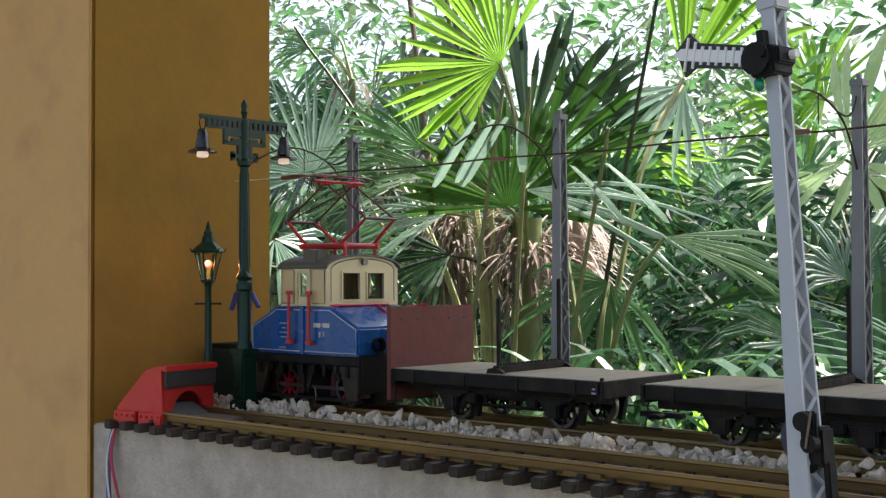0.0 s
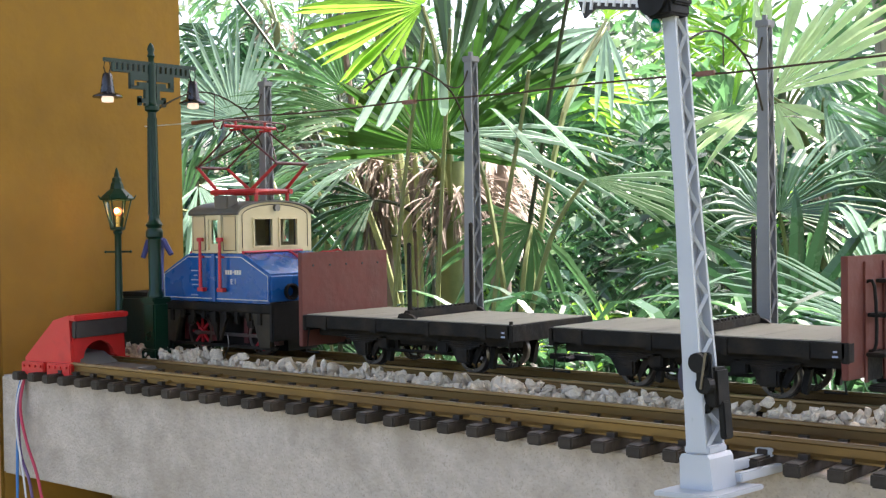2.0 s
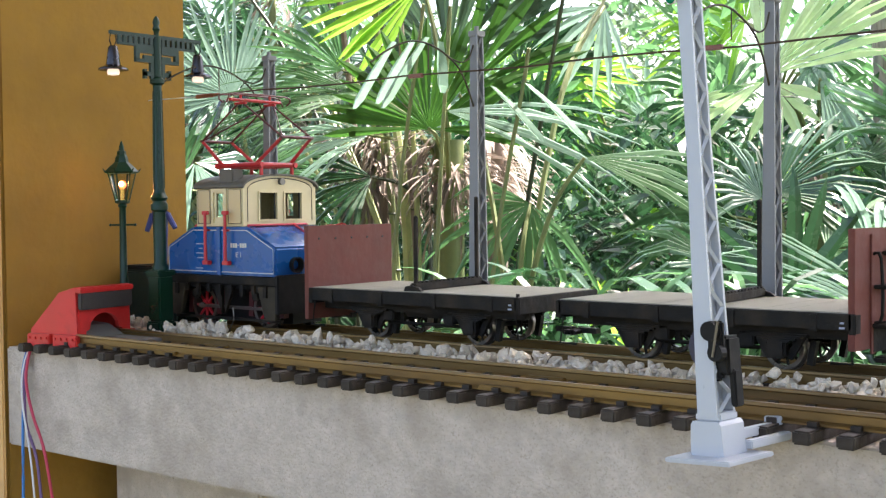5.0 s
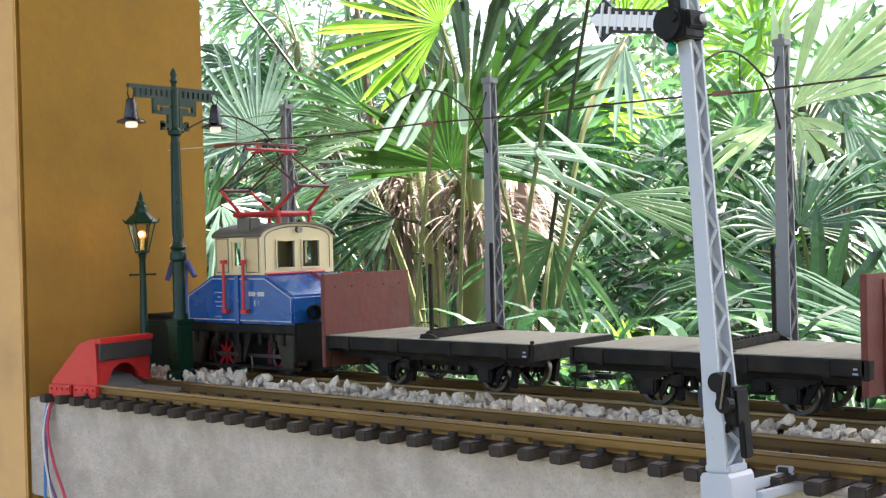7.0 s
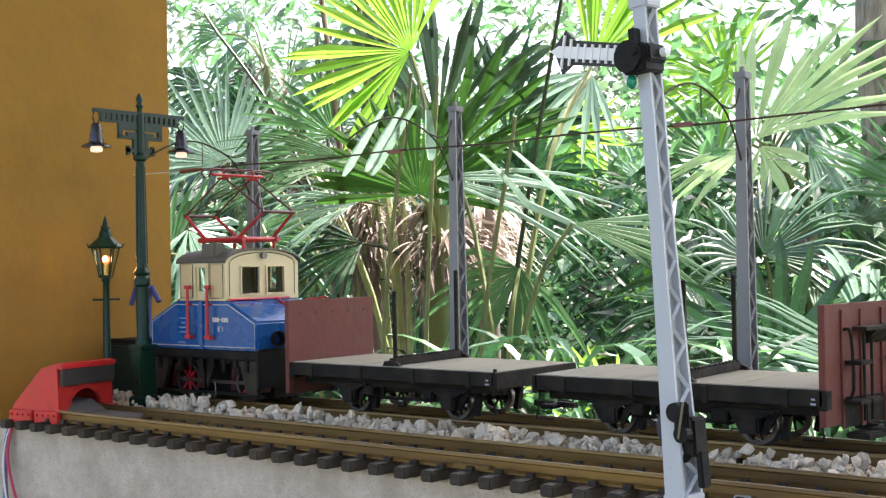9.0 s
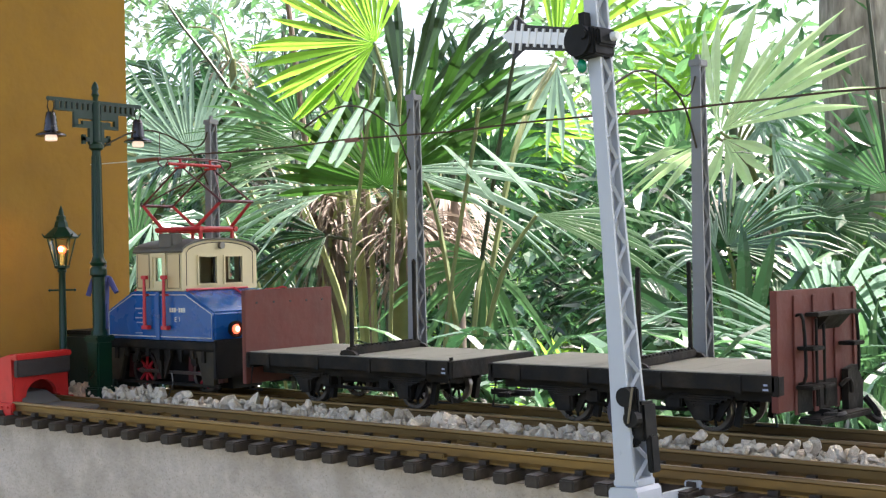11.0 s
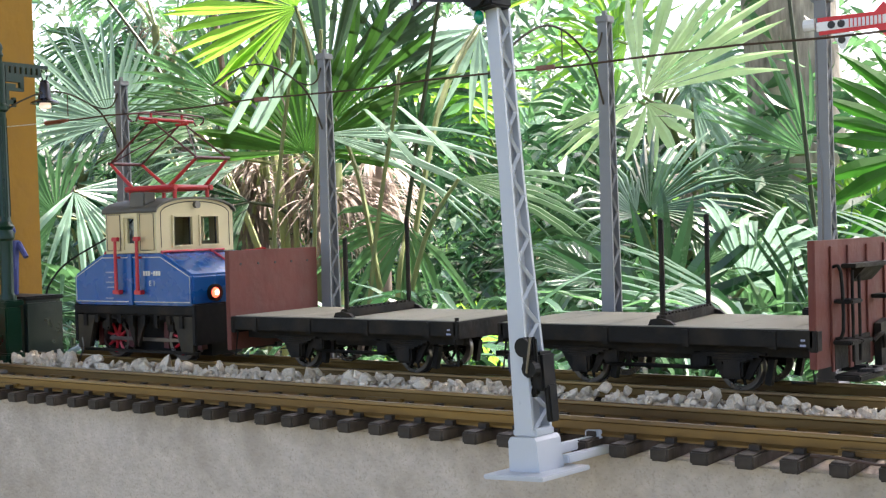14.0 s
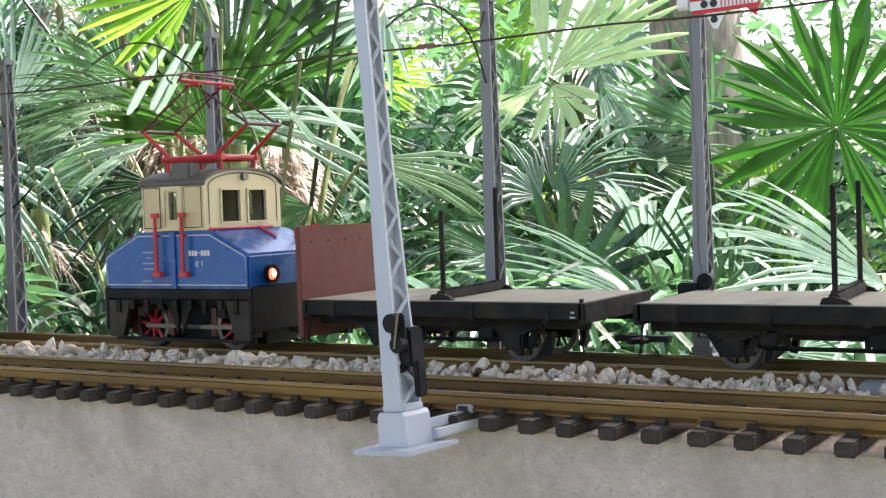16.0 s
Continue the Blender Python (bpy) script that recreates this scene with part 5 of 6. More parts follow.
fan_palm(-16.6, 19.5, -2.0, [
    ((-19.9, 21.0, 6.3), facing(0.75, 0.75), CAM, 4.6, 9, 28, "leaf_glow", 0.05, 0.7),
    ((-17.27, 26.0, 9.8), facing(0.45, 0.9), CAM, 5.0, 12, 36, "leaf_bright", 0.05, 0.7),
    ((-17.4, 26.2, 9.6), facing(-0.5, -0.8), CAM, 3.2, 8, 50, "leaf_pale", 0.15),
    ((-14.6, 20.5, 4.0), facing(0.9, -0.25), (0.3, -0.5, 0.8), 5.2, 9, 26, "leaf_mid", 0.3, 0.5),
    ((-17.0, 21.0, 2.6), facing(-0.3, -0.4), (0.4, -0.6, 0.6), 4.2, 16, 80, "leaf_mid", 0.5)],
    "slender fan palm with long drooping pale leaflets", 5, 0.2, "dark_stem", 4)
fan_palm(-14.2, 37.5, 4.0, [
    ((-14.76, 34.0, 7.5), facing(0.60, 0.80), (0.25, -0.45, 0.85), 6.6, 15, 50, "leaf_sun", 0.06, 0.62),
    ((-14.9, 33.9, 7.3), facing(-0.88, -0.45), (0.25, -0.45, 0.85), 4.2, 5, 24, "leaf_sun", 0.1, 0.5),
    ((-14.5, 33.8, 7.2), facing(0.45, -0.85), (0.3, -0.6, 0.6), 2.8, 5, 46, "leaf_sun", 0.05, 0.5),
    ((-12.9, 34.6, 7.3), facing(0.5, -0.85), CAM, 4.6, 10, 36, "leaf_pale", 0.3),
    ((-9.3, 37.5, 5.0), facing(-0.55, 0.75), CAM, 5.2, 14, 50, "leaf_mid", 0.15),
    ((-10.5, 36.5, 1.6), facing(0.3, 0.9), CAM, 4.6, 12, 70, "leaf_mid", 0.4),
    ((-11.5, 35.0, 4.0), facing(0.9, 0.1), (0.3, -0.6, 0.7), 5.8, 20, 70, "leaf_mid", 0.5),
    ((-17.5, 36.0, 2.0), facing(-0.7, 0.3), CAM, 5.6, 22, 90, "leaf_mid", 0.4)],
    "fan palm with large pale green leaves, sunlight put into their colour", 8, 0.4, "stem", 6)
fan_palm(-0.6, 27.0, -3.0, [
    ((-1.24, 25.0, 4.35), (-0.25, -0.1, 1.0), CAM, 4.5, 32, 174, "leaf_deep", 0.08, 0.62),
    ((1.09, 20.0, 0.2), facing(-0.8, 0.25), (0.3, -0.5, 0.8), 5.6, 22, 55, "leaf_pale", 0.25),
    ((-4.6, 25.0, -1.6), facing(0.0, 1.0), CAM, 5.0, 12, 32, "leaf_dark", 0.05)],
    "low fan palm with a dark green star-shaped leaf", 11, 0.22, "dark_stem")
fan_palm(-11.9, 29.5, -1.0, [
    ((-11.73, 28.0, 2.9), facing(0.75, 0.5), (0.3, -0.6, 0.6), 5.0, 26, 75, "leaf_strap", 0.45),
    ((-12.0, 27.5, 2.7), facing(-0.6, 0.6), (0.3, -0.6, 0.6), 3.4, 16, 60, "leaf_pale", 0.6),
    ((-9.5, 27.0, 1.0), facing(0.7, 0.2), (0.3, -0.5, 0.8), 5.0, 20, 80, "leaf_mid", 0.7),
    ((-13.4, 27.0, 0.5), facing(-0.6, 0.2), (0.3, -0.5, 0.8), 4.8, 20, 80, "leaf_dark", 0.7)],
    "bluish green fan palm with hanging leaflets", 13, 0.25, "dark_stem")
fan_palm(-4.6, 22.5, -3.0, [
    ((-4.9, 21.5, -0.9), facing(-0.9, 0.42), (0.3, -0.5, 0.8), 6.4, 22, 26, "leaf_pale", 0.22),
    ((-4.4, 21.0, -2.0), facing(0.2, 0.4), (0.3, -0.4, 0.9), 4.6, 20, 80, "leaf_mid", 0.35),
    ((-1.6, 20.5, -1.6), facing(0.6, 0.4), (0.2, -0.4, 0.9), 5.0, 20, 70, "leaf_pale", 0.35)],
    "low palm with glossy silver green leaves behind the wagons", 17, 0.3, "dark_stem")
fan_palm(-38.0, 28.0, 3.0, [
    ((-37.1, 26.0, 7.6), facing(-0.2, 1.0), CAM, 5.4, 30, 95, "leaf_pale", 0.05),
    ((-38.6, 25.0, 4.6), facing(0.3, -0.5), (0.3, -0.4, 0.9), 5.6, 20, 80, "leaf_pale", 0.6),
    ((-34.5, 25.0, 4.0), facing(0.9, 0.3), (0.2, -0.5, 0.8), 6.0, 20, 50, "leaf_mid", 0.4),
    ((-40.5, 25.5, 3.5), facing(-0.6, 0.3), CAM, 5.4, 24, 90, "leaf_mid", 0.5)],
    "fan palm with wide pale leaves beside the pillar", 19, 0.4, "stem", 5)

fan_palm(-26.7, 24.3, 5.4, [
    ((-29.5, 23.5, 6.4), facing(-0.9, -0.1), (0.3, -0.5, 0.8), 4.6, 16, 46, "leaf_mid", 0.3),
    ((-28.2, 24.0, 8.0), facing(-0.7, 0.7), CAM, 4.0, 18, 60, "leaf_mid", 0.3, 0.5)],
    "fan palm trunk wrapped in a shaggy brown dry skirt", 23, 0.5, "thatch", 26)
fan_palm(-23.9, 28.3, 5.8, [
    ((-22.5, 28.0, 8.0), facing(0.5, 0.8), CAM, 4.6, 18, 60, "leaf_dark", 0.2, 0.6)],
    "fan palm with a sun-bleached shaggy dry skirt", 29, 0.4, "thatch", 20, "thatch_pale")


def hanging_leaf(x, y, z, count, step, lean, length, width, mat, label, seed):
    """A folded old fan: a few broad blunt leaflets hanging side by side from one stalk."""
    r = random.Random(seed)
    t = thing("hanging_palm_leaf", x, y, GROUND, label, "palm leaf", "hanging leaves")
    top = z - GROUND
    bm = B()
    tube(bm, curve_points([(-1.5, 1.2, 0), (-0.8, 0.6, top * 0.7), (step * count * 0.5, 0.1, top + 0.5), (step * count * 0.5, 0, top)], 5), 0.09, 5, 0.05)
    part("leaf_stalk", bm, "stem", t)
    for k in range(count):
        bm = B()
        rows = []
        sway = lean + r.uniform(-0.08, 0.08)
        ln = length * r.uniform(0.88, 1.1)
        for q in range(9):
            f = q / 8
            w = width * (0.5 + 0.9 * f if f < 0.5 else 0.95 - 0.12 * (f - 0.5)) * (1.0 if f < 0.95 else 0.45)
            c = Vector((k * step + sway * ln * f, 0.12 * math.sin(k * 2.1) - 0.15 * f, top - ln * f * (1 - 0.06 * f) + 0.10 * math.sin(f * 3.1)))
            rows.append([bm.verts.new(c + Vector((-w / 2 * 0.9, w * 0.1, 0.1 * w))), bm.verts.new(c + Vector((0, -w * 0.22, 0))), bm.verts.new(c + Vector((w / 2 * 0.9, w * 0.1, -0.1 * w)))])
        for a, b in zip(rows, rows[1:]):
            bm.faces.new((a[0], a[1], b[1], b[0]))
            bm.faces.new((a[1], a[2], b[2], b[1]))
        part("leaflet", bm, mat, t)


hanging_leaf(-19.75, 17.5, 7.75, 3, 0.72, -0.75, 2.15, 0.46, "leaf_pale", "pale folded palm leaf with broad hanging leaflets", 61)
hanging_leaf(-17.95, 17.6, 7.6, 1, 0.6, 0.05, 1.85, 0.50, "leaf_pale", "single pale blunt palm leaflet hanging down", 62)
hanging_leaf(-16.26, 18.0, 6.15, 2, 1.2, 1.05, 2.0, 0.44, "leaf_pale", "two broad pale leaflets hanging from a palm", 63)

# further palms, scattered behind
r = random.Random(42)
for k in range(17):
    px, py = -52 + 56 * (k + r.uniform(0.1, 0.9)) / 17, r.uniform(42, 64)
    px -= (py - 30) * 0.55
    top = r.uniform(-6, 12)
    fans = []
    for q in range(r.randint(6, 9)):
        a = r.uniform(0, math.tau)
        hub = (px + 3.2 * math.cos(a), py + 2.4 * math.sin(a), top + r.uniform(-3.0, 4.5))
        axis = (math.cos(a), math.sin(a) * 0.5 - 0.2, r.uniform(0.0, 1.0))
        fans.append((hub, axis, CAM + Vector((r.uniform(-0.4, 0.4), 0, r.uniform(0, 0.9))), r.uniform(4.0, 6.5), r.randint(18, 28), r.uniform(70, 120),
                     r.choice(("leaf_bright", "leaf_mid", "leaf_mid", "leaf_dark", "leaf_pale")), r.uniform(0.15, 0.8), r.uniform(0.35, 0.65)))
    fan_palm(px, py, top, fans, "fan palm in the thicket of the garden", 100 + k, r.uniform(0.25, 0.45), r.choice(("stem", "dark_stem")), r.choice((0, 3, 6)))

# tall palms closing the top of the thicket
far = random.Random(77)
for k in range(7):
    px, py = -54 + 13 * (k + far.uniform(0.2, 0.8)) / 7, far.uniform(34, 44)
    px -= (py - 36) * 0.6
    top = far.uniform(5, 15)
    fans = []
    for q in range(8):
        a = far.uniform(0, math.tau)
        hub = (px + 3.4 * math.cos(a), py + 2.4 * math.sin(a), top + far.uniform(-3.5, 4.0))
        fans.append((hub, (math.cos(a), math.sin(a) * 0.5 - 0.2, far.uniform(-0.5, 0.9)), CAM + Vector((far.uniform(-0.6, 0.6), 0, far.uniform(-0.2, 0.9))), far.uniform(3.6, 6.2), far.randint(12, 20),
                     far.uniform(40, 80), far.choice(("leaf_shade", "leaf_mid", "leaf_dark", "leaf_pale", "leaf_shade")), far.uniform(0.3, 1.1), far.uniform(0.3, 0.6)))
    fan_palm(px, py, top, fans, "tall fan palm rising out of the thicket", 500 + k, far.uniform(0.2, 0.35), far.choice(("stem", "dark_stem")), far.choice((0, 3)))

# young palms with narrow pale leaflets in front of the thicket
for k in range(16):
    px, py = -40 + 42 * (k + r.uniform(0.1, 0.9)) / 16, r.uniform(19, 33)
    px -= (py - 20) * 0.4
    top = r.uniform(-9, -3)
    fans = []
    for q in range(r.randint(4, 6)):
        a = r.uniform(0, math.tau)
        hub = (px + 2.2 * math.cos(a), py + 1.5 * math.sin(a), top + r.uniform(-1.0, 5.0))
        fans.append((hub, (math.cos(a), math.sin(a) * 0.4 - 0.2, r.uniform(0.0, 0.9)), CAM + Vector((r.uniform(-0.4, 0.4), 0, r.uniform(0, 0.9))), r.uniform(3.2, 5.4), r.randint(11, 18),
                     r.uniform(50, 100), r.choice(("leaf_pale", "leaf_mid", "leaf_mid", "leaf_bright", "leaf_dark", "leaf_dark")), r.uniform(0.2, 0.9), r.uniform(0.35, 0.65)))
    fan_palm(px, py, top, fans, "young fan palm with narrow arching leaflets", 300 + k, r.uniform(0.12, 0.2), r.choice(("stem", "dark_stem")), r.choice((0, 0, 3)))

# strap-leaved plants in the understorey
for k in range(44):
    px = -44 + 48 * (k + r.uniform(0, 1)) / 44
    py = r.uniform(15, 32)
    px -= (py - 14) * 0.3
    t = thing("strap_leaf_plant", px, py, GROUND, "clump of glossy arching strap leaves under the palms", "plant", "understorey plants")
    height = r.uniform(19.0, 24.5)
    bm = B()
    for s in range(3):
        rod(bm, (r.uniform(-0.6, 0.6), r.uniform(-0.6, 0.6), 0), (r.uniform(-0.8, 0.8), r.uniform(-0.6, 0.6), height - r.uniform(0, 3)), 0.16, 0.09, 6)
    part("stems", bm, "dark_stem", t)
    mat = r.choice(("leaf_strap", "leaf_strap", "leaf_strap", "leaf_dark", "leaf_dark", "leaf_mid"))
    for s in range(r.randint(12, 17)):
        bm = B()
        strap(bm, (r.uniform(-0.7, 0.7), r.uniform(-0.7, 0.7), height - r.uniform(0, 7)), r.uniform(0, math.tau), r.uniform(3.2, 6.5), r.uniform(0.28, 0.55),
              radians(r.uniform(30, 80)), radians(r.uniform(80, 150)), r)
        part("leaf", bm, mat, t)

# broad clumps right behind the wagons
for px, py in ((-13.6, 15.2), (-12.2, 14.4), (-10.9, 14.0), (-9.7, 14.8), (-8.3, 15.4), (-7.0, 16.4), (-5.4, 17.5), (-15.4, 16.5), (-3.6, 17.0)):
    t = thing("strap_leaf_plant", px, py, GROUND, "clump of long dark glossy strap leaves behind the wagons", "plant", "understorey plants")
    bm = B()
    for s in range(4):
        rod(bm, (r.uniform(-0.6, 0.6), r.uniform(-0.6, 0.6), 0), (r.uniform(-0.6, 0.6), r.uniform(-0.5, 0.5), 20.0), 0.14, 0.1, 6)
    part("stems", bm, "dark_stem", t)
    for s in range(18):
        bm = B()
        strap(bm, (r.uniform(-0.6, 0.6), r.uniform(-0.6, 0.6), r.uniform(19.3, 22.6)), r.uniform(0, math.tau), r.uniform(4.0, 6.6), r.uniform(0.28, 0.55),
              radians(r.uniform(45, 85)), radians(r.uniform(90, 170)), r)
        part("leaf", bm, r.choice(("leaf_dark", "leaf_strap", "leaf_strap", "leaf_strap", "leaf_mid")), t)

# thin dark stems leaning through the picture
for x0, y0, z0, x1, y1, z1 in ((-36, 24, 14, -27.5, 23, 3.0), (-15.6, 22, 12.5, -19.5, 23, -3), (-30, 30, 15, -24, 24, 4), (-33, 28, 13, -30.5, 27, -2), (-7.5, 30, 12, -6.2, 30, -4)):
    t = thing("bare_stem", x1, y1, GROUND, "thin dark leaning stem in the thicket", "stem", "bare stems")
    bm = B()
    foot = Vector((0.35 * (x1 - x0), 0, 0))
    tube(bm, curve_points([foot, Vector((0, 0, z1 - GROUND)), Vector((x0 - x1, y0 - y1, z0 - GROUND))], 6), 0.13, 6, 0.06)
    part("stem", bm, "dark_stem", t)

# bamboo-like culms round the tall palm
for k in range(5):
    px, py = -27.5 + k * 1.3 + r.uniform(-0.4, 0.4), r.uniform(21.5, 27)
    t = thing("palm_cane", px, py, GROUND, "upright green and yellow ringed palm cane", "cane", "palm canes")
    h, lean = r.uniform(36, 44), r.uniform(-4.5, 3.0)
    bm = B()
    tube(bm, [(lean * (q / 8) ** 1.5, 0, h * q / 8) for q in range(9)], 0.20, 8, 0.10)
    part("culm", bm, r.choice(("stem", "dark_stem", "dark_stem", "thatch")), t, smooth=True)
    for q in range(10):
        bm = B()
        z = h * (0.45 + q * 0.055)
        lathe(bm, [(0.14, z), (0.20, z + 0.04), (0.14, z + 0.08)], (lean * (z / h) ** 1.5, 0), 8)
        part("ring", bm, "dark_stem", t)

# pale canes crossing before the dry skirts
for x0, z0, x1, z1, py, rad in ((-29.4, 8.2, -24.0, -1.6, 22.6, 0.13), (-28.2, 7.0, -25.2, -2.0, 23.0, 0.10), (-30.6, 6.4, -26.0, -2.0, 22.8, 0.09), (-24.8, 7.5, -26.8, -2.0, 23.2, 0.10),
                                (-23.5, 5.6, -22.75, -0.6, 21.6, 0.20), (-22.6, 5.2, -22.2, -0.8, 21.5, 0.12), (-31.0, 4.5, -27.4, -3.0, 22.4, 0.08), (-27.4, 6.6, -23.4, -2.5, 22.2, 0.07)):
    t = thing("palm_cane", x1, py, GROUND, "pale yellow green leaning palm cane", "cane", "palm canes")
    bm = B()
    tube(bm, curve_points([(0.2 * (x1 - x0), 0, 0), (0, 0, z1 - GROUND), (x0 - x1, 0.2, z0 - GROUND)], 6), rad * 1.1, 7, rad * 0.8)
    part("culm", bm, "stem_pale", t, smooth=True)

# a pale tree trunk behind
t = thing("tree", -12.4, 45.0, GROUND, "old tree with rough pale bark behind the palms", "tree")
bm = B()
rings = []
for k in range(26):
    z = k * 2.0
    rings.append([bm.verts.new((rad * math.cos(a) + 0.15 * math.sin(z * 0.3), rad * math.sin(a), z)) for a, rad in
                  [(s * math.tau / 28, (2.1 + 1.2 * math.exp(-z / 6)) * (1 + 0.11 * noise.noise(Vector((3 * math.cos(s * math.tau / 28), 3 * math.sin(s * math.tau / 28), z * 0.16)) * 1.3))) for s in range(28)]])
for a, b in zip(rings, rings[1:]):
    for s in range(28):
        bm.faces.new((a[s], a[(s + 1) % 28], b[(s + 1) % 28], b[s]))
part("trunk", bm, "trunk", t, smooth=True)
bm = B()
for k in range(6):
    a = k * 1.05
    tube(bm, curve_points([(0, 0, 40), (5 * math.cos(a), 5 * math.sin(a), 48), (13 * math.cos(a), 11 * math.sin(a), 52 + 3 * math.sin(k * 2.0))], 4), 0.9, 7, 0.25)
part("limbs", bm, "trunk", t)

# small litter on the track
t = thing("dry_twig", 3.55, -0.02, SLEEPER_TOP, "thin dry reddish twig lying across the sleepers", "twig")
bm = B()
tube(bm, curve_points([(-0.3, 0.1, 0.03), (0.0, 0.0, 0.05), (0.35, -0.05, 0.03), (0.6, -0.03, 0.025)], 4), 0.022, 6, 0.008)
part("stalk", bm, "wire", t)
t = thing("clamp_block", 4.7, 2.42, SLAB, "small grey plastic block beside the ballast", "block")
bm = B()
box(bm, -0.16, 0.16, -0.12, 0.12, 0.004, 0.36, bevel=0.02)
box(bm, 0.16, 0.30, -0.08, 0.08, 0.004, 0.30, bevel=0.02)
part("body", bm, "mast", t)
t = thing("lead_wire", -10.55, 2.62, SLAB, "thin bare wire sticking out of the ballast", "wire")
bm = B()
tube(bm, curve_points([(0, 0, 0.0), (-0.05, 0, 0.3), (0.06, 0, 0.5), (0.04, 0.0, 0.72)], 4), 0.012)
part("strand", bm, "tyre", t)


# small-leaved shrubs and trees that close the garden, as loose leaves
GAPS = ((-42.1, 15.1, -0.686, 0.174, 2.0), (-40.0, 11.1, -0.657, 0.117, 2.2), (-49.9, 18.4, -0.795, 0.22, 1.7), (-17.2, 5.3, -0.339, 0.037, 1.3),
        (-48.8, 6.5, -0.777, 0.052, 1.5), (-38.2, 11.4, -0.630, 0.121, 1.8), (-50.6, 19.3, -0.802, 0.230, 1.8), (-25.2, 15.5, -0.449, 0.177, 1.5), (-41.6, 16.2, -0.677, 0.188, 1.6), (-62.2, 15.8, -0.963, 0.181, 1.4), (-73.6, 8.2, -1.122, 0.076, 1.3), (-39.5, 6.3, -0.647, 0.050, 1.1))   # x, z, slopes, radius


def in_gap(c, rr):
    """The thicket opens to the sky along a few lines."""
    for gx, gz, kx, kz, rad in GAPS:
        u, v = c[0] - gx - (c[1] - 60) * kx, c[2] - gz - (c[1] - 60) * kz
        if math.hypot(u, v) < rad * (1.0 + 0.5 * noise.noise(Vector((u, v, gx)))) and rr.random_sample() < 0.93:
            return True
    return False


def leaf_mass(name, label, count, spot, size, mat, seed):
    rr = np.random.RandomState(seed)
    verts, faces = [], []
    for i in range(count):
        c = spot(rr)
        if c is None or in_gap(c, rr):
            continue
        s = size * rr.uniform(0.6, 1.5)
        q = Euler((rr.uniform(-1.1, 1.1), rr.uniform(-0.9, 0.9), rr.uniform(0, 6.28))).to_matrix()
        n0 = len(verts)
        for p in ((-1, 0, 0), (0, -0.38, 0.1), (1.15, 0, -0.12), (0, 0.38, 0.1)):
            verts.append((Vector(c) + q @ Vector(p) * s) * K)
        faces.append((n0, n0 + 1, n0 + 2, n0 + 3))
    me = bpy.data.meshes.new(name)
    me.from_pydata(verts, [], faces)
    me.materials.append(M[mat])
    return tagged(new(name, me), label, "shrub", kind="stuff")


CLUMPS = [(r.uniform(-120, 20), r.uniform(58, 105), r.uniform(-16, 34), r.uniform(4, 10)) for k in range(150)]


def in_clumps(rr):
    cx, cy, cz, cr = CLUMPS[rr.randint(len(CLUMPS))]
    if (cz > 4 and int(cx * 7.3) % 3 != 0) or (cz > -3 and cx > -52 and int(cx * 5.1) % 3 != 0):
        return None
    v = rr.normal(size=3)
    v *= cr * rr.uniform(0.3, 1.0) / np.linalg.norm(v)
    return (cx + v[0], cy + v[1], cz + v[2] * 0.8)


leaf_mass("shrubbery", "dense sunlit shrubs and small trees closing the garden", 66000, in_clumps, 0.48, "hedge", 1)
leaf_mass("undergrowth", "low leafy undergrowth covering the garden floor", 20000,
          lambda rr: (rr.uniform(-90, 20), rr.uniform(9, 75), GROUND + abs(rr.normal()) * 5.5), 0.8, "leaf_strap", 2)
leaf_mass("creeper", "loose creeper leaves hanging between the palms", 5000,
          lambda rr: (rr.uniform(-66, 2), rr.uniform(40, 58), rr.uniform(-8, 22)), 0.55, "leaf_mid", 3)
# added dark leaves: their colour paints the shaded gaps between the palms
leaf_mass("creeper", "loose creeper leaves whose dark colour stands in for shade between the palms", 15000,
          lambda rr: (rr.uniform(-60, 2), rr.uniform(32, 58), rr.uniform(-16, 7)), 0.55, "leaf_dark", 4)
leaf_mass("canopy", "loose high canopy with the white sky shining through", 4500,
          lambda rr: (rr.uniform(-135, -40 + 60 * rr.random_sample() ** 3), rr.uniform(60, 105), rr.uniform(4, 44)), 0.75, "hedge", 5)

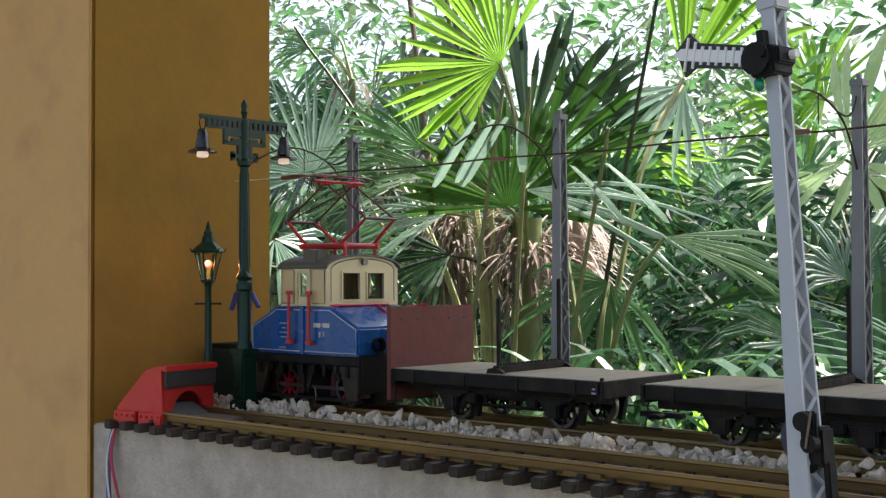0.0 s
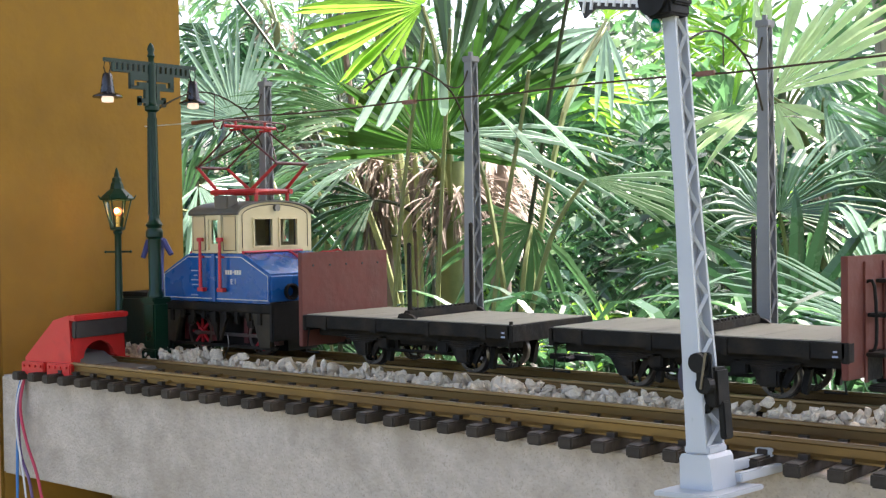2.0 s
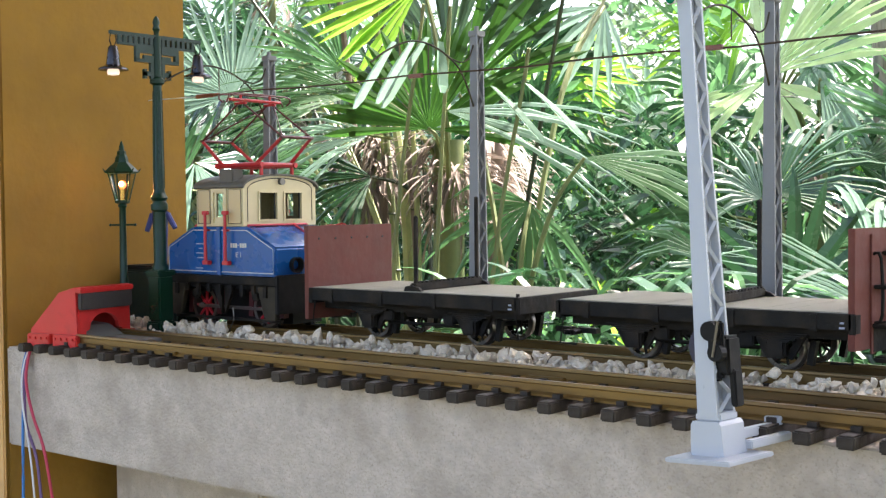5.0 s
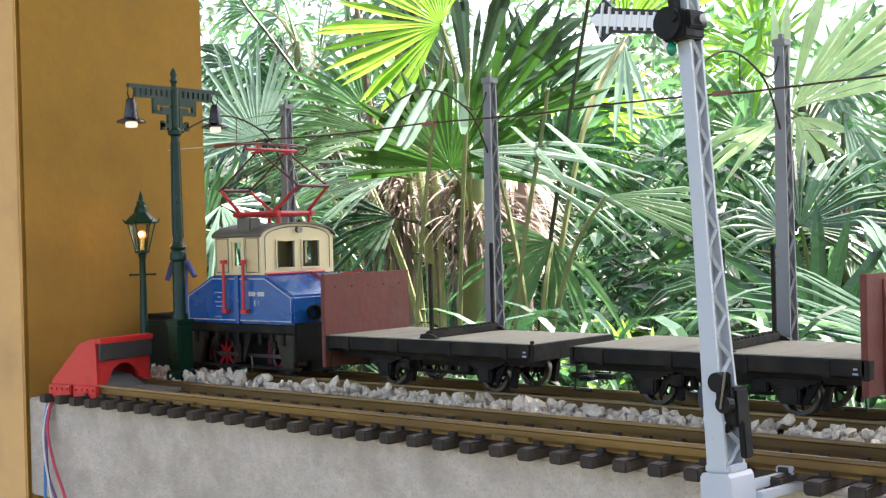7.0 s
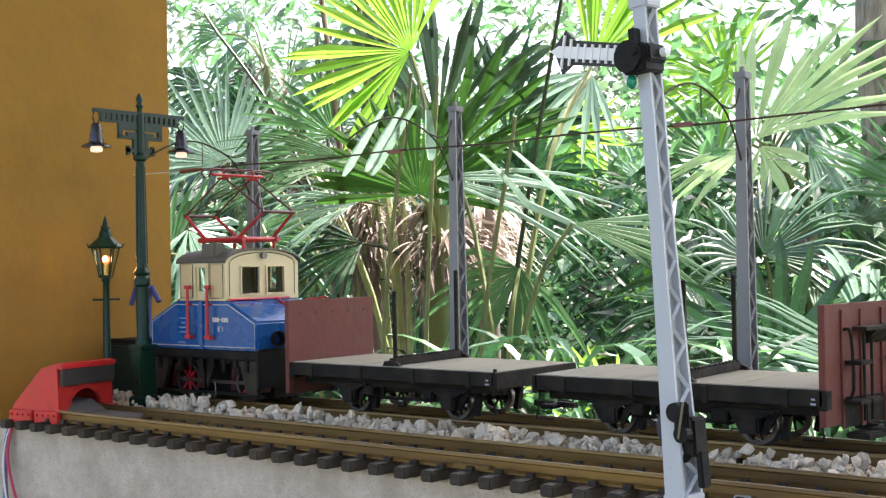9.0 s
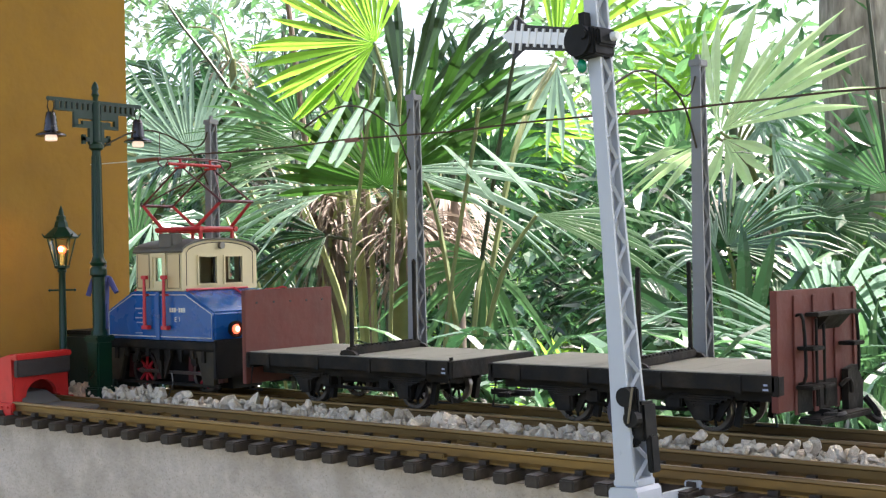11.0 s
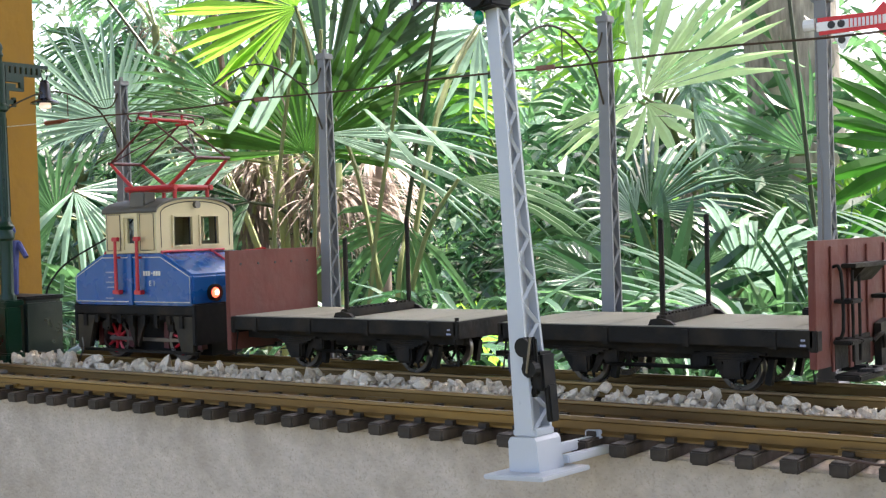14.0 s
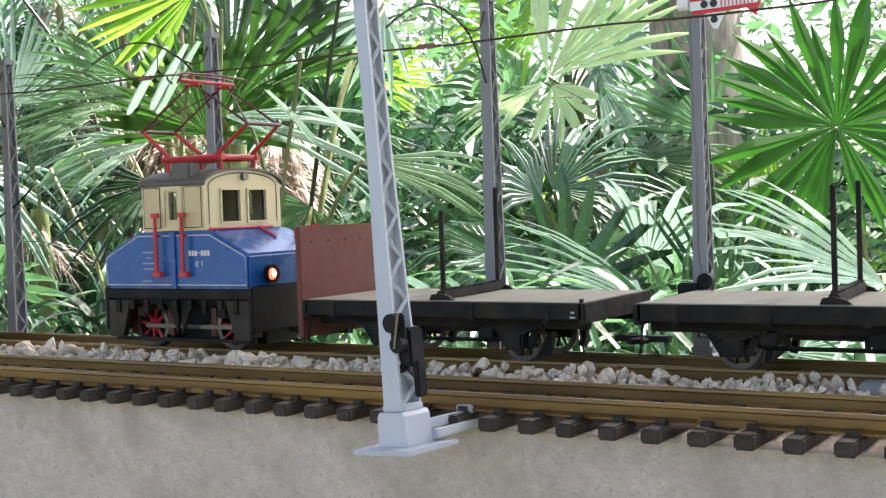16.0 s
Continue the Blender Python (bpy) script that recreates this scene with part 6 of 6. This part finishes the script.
# wooded hill far behind
bm = B()
rows = []
for k in range(41):
    a = radians(-95 + k * 4.5)
    rows.append([bm.verts.new((6 + 330 * math.sin(a), 330 * math.cos(a), z)) for z in (GROUND, -5, 9 + 8 * noise.noise(Vector((k * 0.5, 1.7, 0))))])
for a, b in zip(rows, rows[1:]):
    for q in range(2):
        bm.faces.new((a[q], b[q], b[q + 1], a[q + 1]))
tagged(part("backdrop", bm, "hedge"), "far wooded slope behind the garden", "backdrop", kind="structure")


# ---- what moves: the train draws away along the back track ----
RUN = [(0.0, 0.0), (12.05, 0.0), (12.25, 0.04), (12.5, 0.19), (13.0, 0.43), (13.5, 0.955), (14.0, 1.695), (14.5, 2.56), (15.0, 3.54), (15.5, 4.46), (16.0, 5.39)]


def travelled(t):
    for (a, u), (b, v) in zip(RUN, RUN[1:]):
        if a <= t <= b:
            i = RUN.index((a, u))
            du = (v - RUN[i - 1][1]) / (b - RUN[i - 1][0]) if i else 0.0
            dv = (RUN[i + 2][1] - u) / (RUN[i + 2][0] - a) if i + 2 < len(RUN) else (v - u) / (b - a)
            h, s = b - a, (t - a) / (b - a)
            return (2 * s ** 3 - 3 * s ** 2 + 1) * u + (s ** 3 - 2 * s ** 2 + s) * h * du + (-2 * s ** 3 + 3 * s ** 2) * v + (s ** 3 - s ** 2) * h * dv
    return RUN[-1][1]


def motions():
    times = [0.0, 11.9] + [12.0 + 0.1 * k for k in range(41)]
    for vehicle, slack in ((LOCO, 0.975), (WAGONS[0], 1.0), (WAGONS[1], 1.0)):   # the couplings draw out a little
        home = vehicle.matrix_basis.copy()
        walk(vehicle, [(t, Matrix.Translation((max(0.0, travelled(t)) * slack * K, 0, 0)) @ home) for t in times])
    for bulb in BULBS:                                   # the headlights come up as the driver switches on
        lit = bulb.matrix_basis.copy()
        unlit = Matrix.Translation((-0.20 * K, 0, 0)) @ lit
        walk(bulb, [(0.0, unlit), (10.8, unlit), (11.0, lit), (16.0, lit)])
    for hub, radius, x in WHEELS:
        walk(hub, [(t, pose(x * K, 0, (RAIL_TOP + radius) * K, 0, math.degrees(max(0.0, travelled(t)) / radius), 0)) for t in times])


motions()
